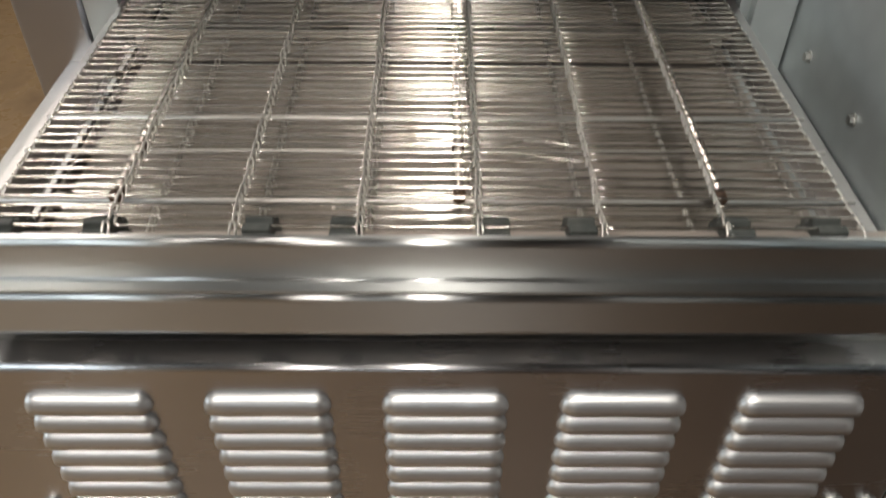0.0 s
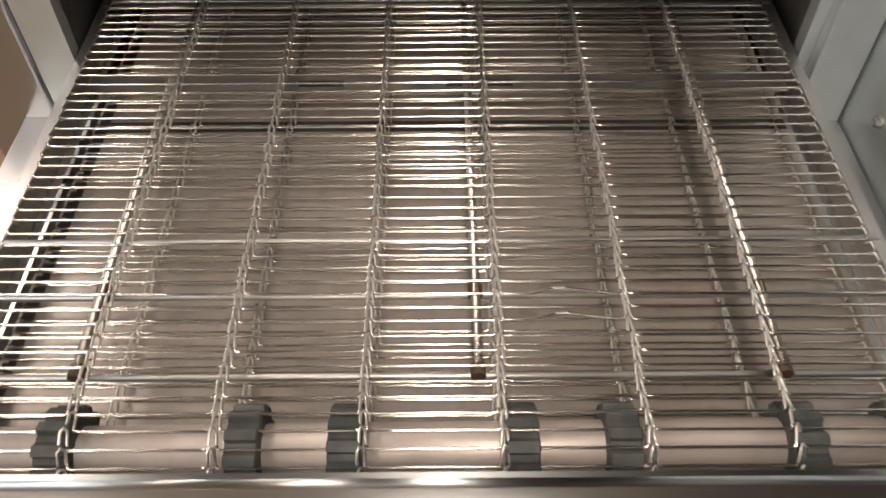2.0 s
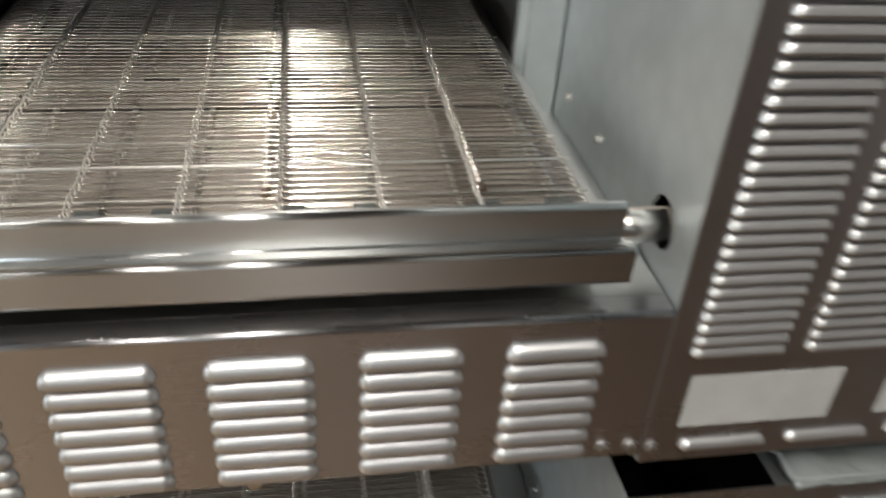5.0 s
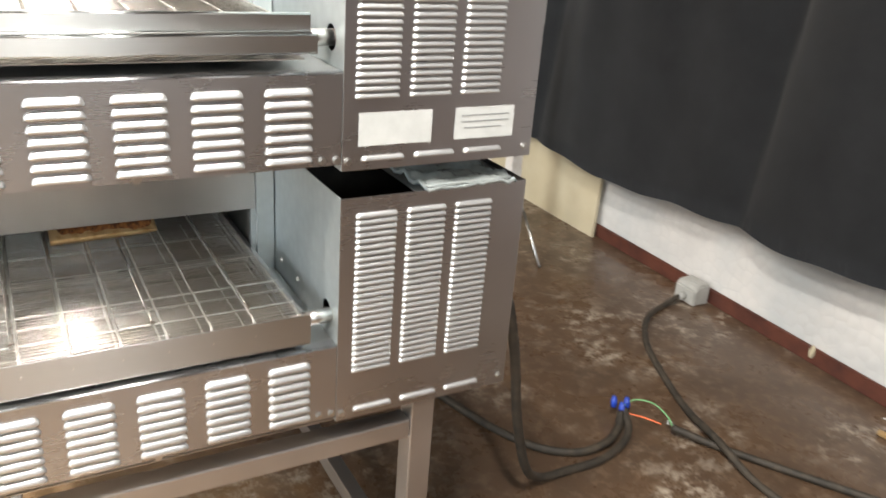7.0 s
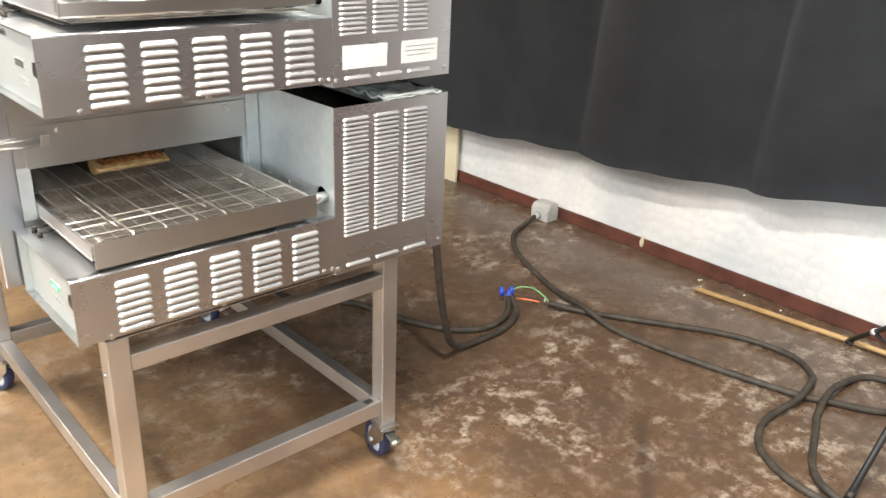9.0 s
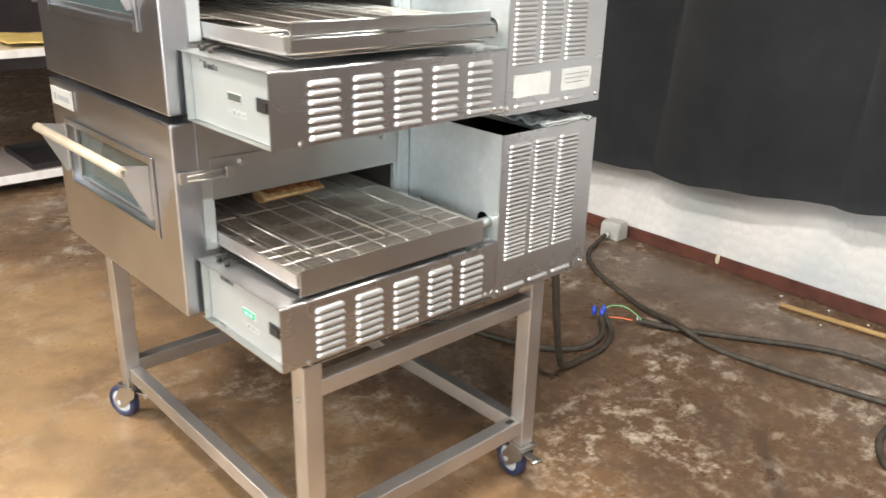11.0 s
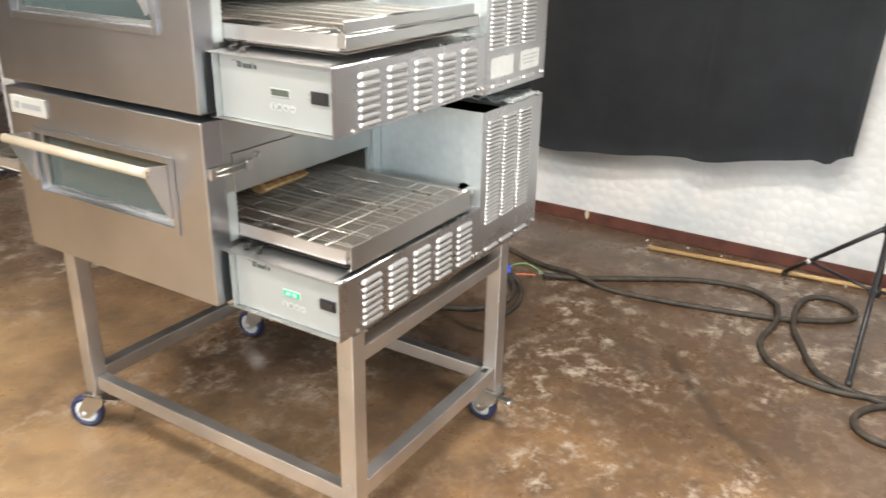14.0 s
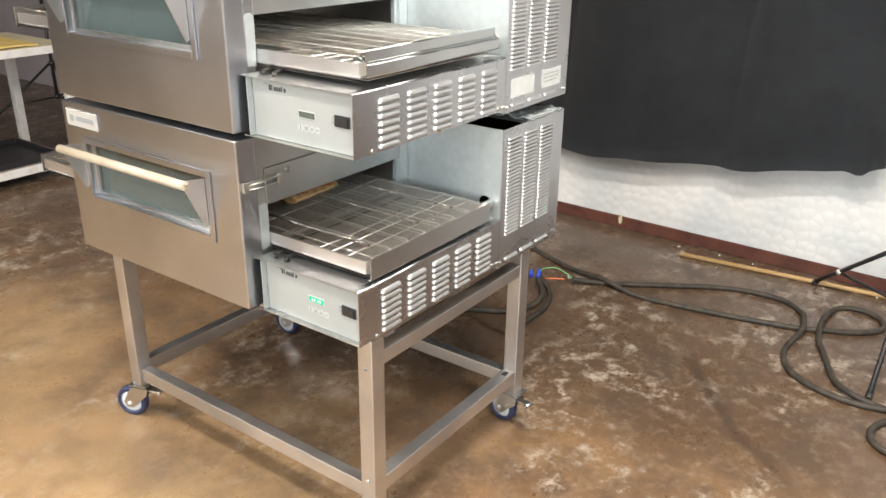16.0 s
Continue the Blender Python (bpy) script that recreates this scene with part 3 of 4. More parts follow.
def strand_mesh(seed, kink=False):
    """One wire of the belt: nearly straight across, with a tight hook round the next wire at each column."""
    p = PITCH
    r = random.Random(seed)
    pts = [(0.071, p * 1.05, -0.0010), (0.0687, p * 0.9, 0.0008), (0.068, p * 0.3, 0.0006), (0.0690, 0, 0), (0.0712, 0, 0)]
    for i, c in enumerate(COLS):
        c += r.uniform(-0.0004, 0.0004)
        if kink and i == 4:
            pts += [(c - 0.046, 0.0003, 0.0), (c - 0.036, 0.0030, 0.0006), (c - 0.030, 0.0034, 0.0006), (c - 0.012, 0.0008, 0.0)]
        pts += [(c - 0.0052, 0, 0), (c - 0.0032, 0, 0), (c - 0.0022, p * 0.05, 0.0003), (c - 0.0017, p * 0.22, 0.0006), (c - 0.0013, p * 0.95, 0.0019), (c - 0.0003, p * 1.13, 0.0011), (c + 0.0008, p * 1.0, -0.0008), (c + 0.0015, p * 0.22, -0.0004), (c + 0.0020, p * 0.05, -0.0001), (c + 0.0032, 0, 0), (c + 0.0052, 0, 0)]
    pts += [(0.5265, 0, 0), (0.5285, 0, 0), (0.5302, p * 0.3, 0.0006), (0.5298, p * 0.9, 0.0008), (0.5275, p * 1.05, -0.0010)]
    bm = bmesh.new()
    tube(bm, pts, 0.00078, 8)
    # hook faces take the paler glint material
    for f in bm.faces:
        f.material_index = int(f.calc_center_median().y > p * 0.3)
    me = to_mesh("belt_wire", bm, WIRE)
    me.materials.append(HOOK)
    return me


def sprocket_mesh():
    bm = bmesh.new()
    out = []
    teeth = 12
    for k in range(teeth):
        for d, r in ((-0.30, 0.0225), (0.12, 0.0225), (0.20, 0.0195), (0.50, 0.0195)):
            a = 2 * math.pi * (k + d) / teeth
            out.append((r * math.cos(a), r * math.sin(a)))
    prism(bm, out, "x", -0.0075, 0.0075)
    bmesh.ops.bevel(bm, geom=[e for e in bm.edges if abs(e.verts[0].co.x - e.verts[1].co.x) < 1e-6], offset=0.0008, segments=1, affect="EDGES")
    return to_mesh("sprocket", bm, SPROCKET)


STRANDS = [strand_mesh(k) for k in range(5)]
KINKED, SPROCKET_MESH = strand_mesh(9, True), sprocket_mesh()
LV_END = louvre_mesh(0.071, 0.0108, 0.0072)
LV_BOX = louvre_mesh(0.072, 0.0076, 0.0056)
BOLT = bolt_mesh(0.0048, 0.005, RIM)
SCREW = bolt_mesh(0.0035, 0.004, RIM)
KNOB = bolt_mesh(0.0062, 0.010, RIM)
RX = Matrix.Rotation(math.radians(-90), 4, "Z")   # bolts that point along -x


def moved(*rows, bevel=0.0):
    """Boxes on the control panel, shifted by the panel's recess."""
    return boxes(*((a, b, c + 0.014, d + 0.014, e - 0.008, f - 0.008) for a, b, c, d, e, f in rows), bevel=bevel)


def sheet_stack(rows, mat, name, parent, label="", bevel=0.0008):
    return part(name, boxes(*rows, bevel=bevel), mat, parent, label)


def oven(dz, upper):
    SP_Y = 0.045 if upper else 0.0305
    o = thing("conveyor_oven", (0.45, 0.685, 0.645), "stainless steel conveyor oven stacked " + ("on top of another" if upper else "under another on a wheeled stand"), "conveyor oven", "stacked ovens")
    # chamber: shell with an opening for the belt at both ends
    W = [(0.0245, 0.925, 0.333, 0.345, 0.645, 0.790), (0.0245, 0.052, 0.333, 0.345, 0.790, 0.905), (0.548, 0.925, 0.333, 0.345, 0.790, 0.905), (0.0245, 0.925, 0.333, 0.345, 0.905, 1.070)]
    W += [(a, b, 1.370 - d, 1.370 - c, e, f) for a, b, c, d, e, f in W]
    W += [(0.026, 0.925, 0.346, 1.024, 1.062, 1.070), (0.026, 0.925, 0.346, 1.024, 0.645, 0.653), (0.913, 0.925, 0.346, 1.024, 0.654, 1.061)]
    shell = sheet_stack(W[:1], PLATE, "body", o, bevel=0)
    for row in W[1:]:
        sheet_stack([row], GALV if row[2] < 0.5 and row[4] == 0.790 else PLATE, "body_panel", o, bevel=0)
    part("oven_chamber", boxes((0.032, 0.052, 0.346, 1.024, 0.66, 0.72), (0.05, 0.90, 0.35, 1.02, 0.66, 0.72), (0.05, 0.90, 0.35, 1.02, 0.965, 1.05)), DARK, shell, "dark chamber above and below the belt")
    for a, b_ in ((0.040, 0.051), (0.549, 0.560)):
        part("chamber_side", boxes((a, b_, 0.3455, 1.0235, 0.7205, 0.9645)), PLATE, shell, "dull steel side of the baking tunnel")
    part("baffle", boxes((0.046, 0.555, 0.3275, 0.3310, 0.902, 0.992), (0.046, 0.555, 0.3313, 0.3325, 0.902, 0.905), bevel=0.0006), PLATE, shell, "adjustable sheet baffle over the opening")
    for bx in (0.118, 0.505):
        put("screw", KNOB, shell, (bx, 0.3275, 0.976))
    part("filler_strip", boxes((0.556, 0.589, 0.322, 0.3325, 0.66, 1.03), bevel=0.001), GALV, shell, "pale upright strip beside the opening")

    # door with its window and handle
    X0, X1 = -0.033, 0.024
    Y0, Y1, Z0, Z1 = 0.331, 1.036, 0.647, 1.074
    wy0, wy1, wz0, wz1 = 0.445, 0.940, 0.818, 0.968
    slab = bmesh.new()
    loops = [[slab.verts.new((x_, y_, z_)) for y_, z_ in ((a0, c0), (a1, c0), (a1, c1), (a0, c1))] for x_ in (X0, X1) for a0, a1, c0, c1 in ((Y0, Y1, Z0, Z1), (wy0, wy1, wz0, wz1))]
    for p, q in ((0, 1), (2, 3), (0, 2), (1, 3)):
        for k in range(4):
            slab.faces.new((loops[p][k], loops[p][(k + 1) % 4], loops[q][(k + 1) % 4], loops[q][k]))
    bmesh.ops.recalc_face_normals(slab, faces=slab.faces)
    rim = set(loops[0] + loops[2])
    bmesh.ops.bevel(slab, geom=[e for e in slab.edges if e.verts[0] in rim and e.verts[1] in rim], offset=0.004, segments=3, affect="EDGES", profile=0.5)
    door = part("door", slab, STEEL_FRONT, o, "brushed steel front door")
    t = 0.016
    part("window_frame", boxes((X0 - 0.005, X0 - 0.001, wy0 - t, wy0, wz0 - t, wz1 + t), (X0 - 0.005, X0 - 0.001, wy1, wy1 + t, wz0 - t, wz1 + t), (X0 - 0.005, X0 - 0.001, wy0 + 0.0005, wy1 - 0.0005, wz0 - t, wz0), (X0 - 0.005, X0 - 0.001, wy0 + 0.0005, wy1 - 0.0005, wz1, wz1 + t), bevel=0.0012), STEEL_FRONT, door, "raised steel window frame")
    part("inner_frame", boxes((-0.018, -0.010, wy0, wy0 + 0.012, wz0, wz1), (-0.018, -0.010, wy1 - 0.012, wy1, wz0, wz1), (-0.018, -0.010, wy0 + 0.0125, wy1 - 0.0125, wz0, wz0 + 0.010), bevel=0.001), PLATE, door)
    part("pane", boxes((-0.0095, -0.0055, wy0 + 0.001, wy1 - 0.001, wz0 + 0.001, wz1 - 0.001)), GLASS, door, "teal tinted oven glass")
    bm = bmesh.new()
    tube(bm, [(-0.098, 0.440, 0.962), (-0.098, 0.965, 0.962)], 0.0115, 16)
    bmesh.ops.bevel(bm, geom=[e for e in bm.edges if len(e.link_faces) == 2 and e.calc_face_angle(0) > 1.2], offset=0.003, segments=2, affect="EDGES")
    part("handle", bm, HANDLE, door, "cream sleeved bar handle")
    put("bolt", KNOB, door, (-0.096, 0.4465, 0.962))
    for hy in (0.447, 0.950):
        bm = bmesh.new()
        prism(bm, [(-0.104, 0.966), (-0.096, 0.973), (-0.038, 0.965), (-0.038, 0.845), (-0.046, 0.842)], "x", 0, 1)
        for v in bm.verts:
            v.co = Vector((v.co.y, hy + 0.003 * v.co.x, v.co.z))
        bmesh.ops.recalc_face_normals(bm, faces=bm.faces)
        part("handle_bracket", bm, STEEL_TUBE, door, "triangular steel handle bracket")
    if not upper:
        bm = bmesh.new()
        box(bm, X0 - 0.006, X0 - 0.0005, 0.868, 1.010, 1.010, 1.056, bevel=0.0025)
        badge = part("badge", bm, BADGE, door, "white badge with grey marks")
        part("badge_mark", boxes((X0 - 0.0072, X0 - 0.0062, 0.884, 0.962, 1.027, 1.040)), GREYINK, door)
        part("badge_mark", boxes((X0 - 0.0072, X0 - 0.0062, 0.974, 0.992, 1.024, 1.042)), GREYINK, door)
    # latch between the door's edge and the chamber
    lat = part("latch", boxes((-0.026, 0.034, 0.3265, 0.3305, 0.951, 0.973), (-0.026, -0.006, 0.320, 0.3262, 0.949, 0.975), bevel=0.0015), RIM, o, "zinc toggle latch on the door's edge")
    bm = bmesh.new()
    tube(bm, [(-0.010, 0.318, 0.966), (0.040, 0.316, 0.968), (0.078, 0.317, 0.970), (0.084, 0.317, 0.962), (0.078, 0.317, 0.954), (0.040, 0.316, 0.953), (-0.010, 0.318, 0.956)], 0.0022, 8)
    part("latch_loop", bm, RIM, lat)
    part("latch_hook", boxes((0.076, 0.094, 0.3125, 0.3185, 0.950, 0.974), bevel=0.0015), RIM, lat)

    # control box under the belt
    top, low = 0.777, 0.639
    end = part("end_panel", folded(bmesh.new(), [(0.0009, low), (0.0009, top - 0.0009), (0.0200, top - 0.0009)], 0.0018, 0.003, 0.0, 0.5895), STEEL_END, o, "brushed steel end panel with pressed louvres")
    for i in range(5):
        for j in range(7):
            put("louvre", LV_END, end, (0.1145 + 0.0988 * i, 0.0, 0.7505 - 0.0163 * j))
    for bx, bz in ((0.062, 0.643), (0.302, 0.643), (0.560, 0.648), (0.582, 0.647)):
        put("bolt", BOLT, end, (bx, 0.0, bz))
    for row, nm in (((0.0, 0.5895, 0.0205, 0.3315, top - 0.0018, top), "top_sheet"), ((0.0, 0.5895, 0.0022, 0.3315, low, low + 0.0018), "bottom_sheet"), ((0.0, 0.5895, 0.3135, 0.3153, low + 0.002, top - 0.002), "side_sheet"), ((0.5875, 0.5895, 0.0022, 0.3130, low + 0.002, top - 0.002), "back_sheet")):
        sheet_stack([row], PLATE if nm == "top_sheet" else RIM if nm == "bottom_sheet" else GALV, nm, o, "folded sheet steel of the control box", bevel=0.0005)
    pan = part("control_panel", boxes((0.016, 0.019, 0.0025, 0.3125, low + 0.0025, top - 0.0025), bevel=0.0006), PANEL, o, "silver-white control panel")
    px = 0.016
    part("display_frame", moved((px - 0.0012, px - 0.0002, 0.107, 0.157, 0.7102, 0.7268)), PAPER, pan, "white display border")
    disp = part("display", moved((px - 0.0024, px - 0.0014, 0.109, 0.155, 0.7120, 0.7250)), LCD_OFF if upper else LCD_ON, pan, "unlit grey-green display" if upper else "lit green display")
    if not upper:
        for dy in (0.146, 0.139, 0.128, 0.121):
            part("digit", moved((px - 0.0032, px - 0.0026, dy - 0.0040, dy, 0.7150, 0.7220)), DIGIT, pan)
    part("switch", moved((px - 0.004, px - 0.0002, 0.008, 0.050, 0.707, 0.732), (px - 0.007, px - 0.0042, 0.012, 0.029, 0.711, 0.728), (px - 0.006, px - 0.0042, 0.030, 0.046, 0.711, 0.728), bevel=0.001), BLACK, pan, "black rocker switch")
    for k in range(7):
        my = 0.2455 - 0.0077 * k
        part("maker_mark", moved((px - 0.0008, px - 0.0001, my - (0.0028 if k in (1, 5) else 0.0056), my, 0.758, 0.7705 if k in (0, 1, 5) else 0.767)), INK, pan, "dark bar in place of a maker's name")
    bm = bmesh.new()
    tube(bm, [(px - 0.0005, 0.268 + 0.006 * math.cos(a), 0.758 + 0.006 * math.sin(a)) for a in [0.3 + 0.35 * k for k in range(8)]], 0.0006, 4)
    part("maker_swirl", bm, INK, pan)
    for by, w_, h_ in ((0.153, 0.0034, 0.013), (0.136, 0.0085, 0.0085), (0.119, 0.009, 0.0024), (0.102, 0.009, 0.0024)):
        bm = bmesh.new()
        tube(bm, [(px - 0.0006, by + 0.014, 0.681), (px - 0.0001, by + 0.014, 0.681)], 0.0080, 20)
        pad = part("button", bm, BUTTON, pan, "round white button")
        part("button_mark", moved((px - 0.0012, px - 0.0008, by - w_ / 2, by + w_ / 2, 0.689 - h_ / 2, 0.689 + h_ / 2)), GREYINK, pad)
        if by == 0.119:
            part("button_mark", moved((px - 0.0012, px - 0.0008, 0.1178, 0.1202, 0.6845, 0.6876), (px - 0.0012, px - 0.0008, 0.1178, 0.1202, 0.6904, 0.6935)), GREYINK, pad)
    part("switch_mark", moved((px - 0.0008, px - 0.0001, 0.055, 0.060, 0.712, 0.716), (px - 0.0008, px - 0.0001, 0.055, 0.060, 0.722, 0.726)), GREYINK, pan)

    # motor box at the back
    mt, ml, mx0, mx1 = 1.028, 0.628, 0.591, 0.928
    face = sheet_stack([(mx0, mx1, 0.0, 0.0018, ml, mt)], STEEL_END, "motor_box_panel", o, "brushed steel panel with three columns of louvres")
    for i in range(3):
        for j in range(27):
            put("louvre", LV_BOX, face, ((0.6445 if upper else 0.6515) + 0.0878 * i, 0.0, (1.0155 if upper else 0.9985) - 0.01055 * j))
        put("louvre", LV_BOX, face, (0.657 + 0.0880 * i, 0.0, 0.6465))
    for bx, bz in ((0.600, 0.643), (0.915, 0.645)):
        put("bolt", BOLT, face, (bx, 0.0, bz))
    bm = bmesh.new()
    holed(bm, 0.0022, 0.3315, ml, mt, 0.052, 0.816, 0.0195, "x", mx0, 0.0018)
    side = part("motor_box_side", bm, GALV, o, "pale sheet steel side with a shaft hole")
    for by, bz in ((0.192, 0.811), (0.281, 0.811)):
        put("bolt", SCREW, side, (mx0, by, bz), RX)
    # lower box stands open: its shade is put into near-black sheets
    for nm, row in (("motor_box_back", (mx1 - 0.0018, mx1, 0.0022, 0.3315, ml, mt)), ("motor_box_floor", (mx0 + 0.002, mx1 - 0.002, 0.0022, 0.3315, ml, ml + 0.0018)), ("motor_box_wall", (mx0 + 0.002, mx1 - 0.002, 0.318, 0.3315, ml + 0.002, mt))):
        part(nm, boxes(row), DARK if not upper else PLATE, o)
    if upper:
        part("motor_box_lid", boxes((mx0, mx1, 0.0, 0.3315, mt + 0.0002, mt + 0.002), bevel=0.0005), PLATE, o)
        part("hinge_strip", boxes((mx1 + 0.0002, mx1 + 0.004, 0.004, 0.040, 0.84, 0.895), bevel=0.0008), PLATE, o)
        for (a0, a1), label in (((0.616, 0.738), "blank white label"), ((0.779, 0.888), "white label with three grey lines")):
            lab = part("label", boxes((a0, a1, -0.0008, -0.0002, 0.665, 0.7155)), PAPER, face, label)
        for k in range(3):
            part("label_line", boxes((0.790 + 0.006 * (k == 2), 0.878 - 0.014 * (k == 2), -0.0014, -0.001, 0.702 - 0.010 * k, 0.7037 - 0.010 * k)), GREYINK, face)
    else:
        part("inner_shelf", boxes((0.728, mx1 - 0.002, 0.003, 0.317, 1.018, 1.0198)), PLATE, o)

    # conveyor: rails, end lip, crumb pan, shaft, rods, belt
    for a, d in ((0.054, 1), (0.546, -1)):
        bm = bmesh.new()
        prism(bm, [(a - 0.003 * d, 0.7985), (a + 0.0068 * d, 0.7985), (a + 0.0068 * d, 0.8000), (a + 0.0018 * d, 0.8000), (a + 0.0018 * d, 0.8258), (a + 0.0068 * d, 0.8258), (a + 0.0068 * d, 0.8275), (a, 0.8275), (a, 0.8000), (a - 0.003 * d, 0.8000)], "y", 0.0225, 1.350)
        part("side_rail", bm, STEEL_TUBE, o, "folded steel side rail of the conveyor")
    if upper:
        part("end_lip", folded(bmesh.new(), [(0.0170, 0.8550), (0.0122, 0.8550), (0.0122, 0.8305), (0.0030, 0.8305)], 0.0016, 0.0022, 0.0565, 0.545), STEEL_LIP, o, "polished steel lip at the belt's end")
        part("lip_hook", boxes((0.0475, 0.0495, 0.0030, 0.0220, 0.8060, 0.8330), (0.0497, 0.0560, 0.0030, 0.0050, 0.8315, 0.8345), bevel=0.0005), RIM, o)
        part("crumb_drawer", folded(bmesh.new(), [(0.0110, 0.8282), (0.0018, 0.8282), (0.0018, 0.8022), (0.0170, 0.8022)], 0.0016, 0.0022, 0.050, 0.552), STEEL_LIP, o, "polished steel crumb drawer front")
    else:
        part("end_lip", boxes((0.0525, 0.5475, 0.0065, 0.0083, 0.787, 0.838), (0.0525, 0.5475, 0.0065, 0.019, 0.7855, 0.7868), bevel=0.0006), STEEL_LIP, o, "polished steel lip at the belt's end")
    part("crumb_pan", boxes((0.073, 0.540, 0.021, 1.345, 0.7905, 0.792)), PAN, o, "stained crumb pan under the belt")
    # solid dark strip that paints the shade in the gap
    part("pan_gap_shade", boxes((0.0575, 0.0725, 0.021, 1.345, 0.7885, 0.7895)), DARK, o, "dark strip standing in for shade beside the crumb pan")
    part("pan_bar", boxes((0.060, 0.540, 0.3135, 0.3300, 0.8110, 0.8128), (0.060, 0.540, 0.3302, 0.3318, 0.7925, 0.8128)), ROD, o, "bright flat bar across the pan")
    # another dark strip, for the shadow line before the bar
    part("pan_shadow_strip", boxes((0.060, 0.540, 0.2960, 0.3060, 0.7922, 0.7928)), DARK, o, "dark strip standing in for shade before the flat bar")
    for x0, x1 in ((0.205, 0.236), (0.306, 0.325), (0.335, 0.352)):
        part("bar_slot", boxes((x0, x1, 0.3185, 0.3250, 0.81285, 0.8131)), DARK, o, "dark slot in the flat bar")
    bm = bmesh.new()
    tube(bm, [(0.056 if upper else 0.525, SP_Y, BELT_Z - SP_R), (0.640, SP_Y + 0.004, BELT_Z - SP_R)], 0.0125 if upper else 0.0095, 16)
    shaft = part("drive_shaft", bm, SHAFT, o, "bright drive shaft with black sprockets" if upper else "bright drive shaft end")
    for sx in () if not upper else (0.078, 0.129, 0.213, 0.2585, 0.338, 0.3835, 0.4655, 0.5145):
        put("sprocket", SPROCKET_MESH, shaft, (sx, SP_Y, BELT_Z - SP_R), Matrix.Rotation(sx * 40, 4, "X"))
    bm = bmesh.new()
    tube(bm, [(0.542, SP_Y + 0.002, BELT_Z - SP_R), (0.590, SP_Y + 0.003, BELT_Z - SP_R)], 0.0125, 16)
    part("shaft_collar", bm, RIM, shaft)
    belt = None
    for k, (rx, r) in enumerate(((0.1278, 0.0028), (0.3195, 0.0026), (0.4655, 0.0031))):
        bm = bmesh.new()
        tube(bm, [(rx, 0.0795, BELT_Z - 0.005), (rx, 0.6, BELT_Z - 0.005), (rx, 1.29, BELT_Z - 0.005)], r, 10)
        rod = part("support_rod", bm, GUIDE, o, "long steel rod under the belt")
        for wy in (0.0800, 0.1275):
            bm = bmesh.new()
            tube(bm, [(rx, wy - 0.0035, BELT_Z - 0.0062), (rx, wy + 0.0035, BELT_Z - 0.0062)], r + 0.0012, 8)
            part("weld", bm, RUST, rod, "dark rusty weld")
    for cy in (0.0797, 0.128, 0.166, 0.395, 0.62, 0.86):
        bm = bmesh.new()
        tube(bm, [(0.057, cy, BELT_Z - 0.0105), (0.543, cy, BELT_Z - 0.0105)], 0.0019, 8)
        part("cross_rod", bm, ROD, o)
    # the far stretch of the belt, past the opening, in one piece
    vs = [[v.co.copy() for v in proto.vertices] for proto in STRANDS]
    fs = [tuple(f.vertices) for f in STRANDS[0].polygons]
    dice = random.Random(21 + upper)
    verts, faces = [], []
    y = SP_Y + PITCH * 76
    while y < 1.32:
        n = len(verts)
        off = dice.uniform(-0.0006, 0.0006)
        verts += [(v.x, v.y + y + off, v.z + BELT_Z) for v in dice.choice(vs)]
        faces += [tuple(i + n for i in f) for f in fs]
        y += PITCH
    me = bpy.data.meshes.new("far_belt")
    me.from_pydata(verts, [], faces)
    me.polygons.foreach_set("use_smooth", [True] * len(faces))
    me.materials.append(WIRE)
    belt = put("conveyor_belt", me, o, label="steel wire mesh conveyor belt")
    belt["kind"] = "stuff"

    def loose():
        return Matrix.Translation((dice.uniform(-0.0006, 0.0006), dice.uniform(-0.0005, 0.0005), 0)) @ Matrix.Translation((0.3, 0, 0)) @ Matrix.Rotation(dice.gauss(0, 0.0022), 4, "Z") @ Matrix.Translation((-0.3, 0, 0))

    for k in range(76):
        put("belt_wire", KINKED if upper and k in (7, 9) else dice.choice(STRANDS), belt, (0, SP_Y + PITCH * k, BELT_Z), loose())
    half = math.pi * SP_R
    n = int(half / PITCH)
    for k in range(1, n + 1):
        a = math.pi * k / (n + 1)
        put("belt_wire", dice.choice(STRANDS), belt, (0, SP_Y - SP_R * math.sin(a), BELT_Z - SP_R + SP_R * math.cos(a)), Matrix.Rotation(a, 4, "X"))
    for k in range(60):
        put("belt_wire", dice.choice(STRANDS), belt, (0, SP_Y + PITCH * (k + 0.5), BELT_Z - 2 * SP_R + 0.001), loose())
    # support clips under the front rail
    for cy in (0.255, 0.290):
        bm = bmesh.new()
        tube(bm, [(0.030, cy, 0.778), (0.030, cy, 0.788)], 0.0055, 10)
        tube(bm, [(0.030, cy, 0.788), (0.062, cy, 0.788)], 0.0026, 8)
        part("rail_clip", bm, DARK, o)
    # far wing under the belt
    part("far_lip", boxes((0.0525, 0.5475, 1.3605, 1.3625, 0.787, 0.843), bevel=0.0006), STEEL_LIP, o)
    part("far_bracket", boxes((0.02, 0.585, 1.040, 1.060, 0.70, 0.784), bevel=0.001), PLATE, o)
    o.location.z += dz
    return o


oven(0.0, False)
oven(0.4435, True)

# ---- stand ----
stand = thing("oven_stand", (0.42, 0.54, 0.0), "welded satin steel stand on four casters", "stand")
LX, LY, T = (0.052, 0.742), (0.010, 0.998), 0.046
for lx in LX:
    for ly in LY:
        part("leg", boxes((lx, lx + T, ly, ly + T, 0.128, 0.626), bevel=0.003), STEEL_TUBE, stand)
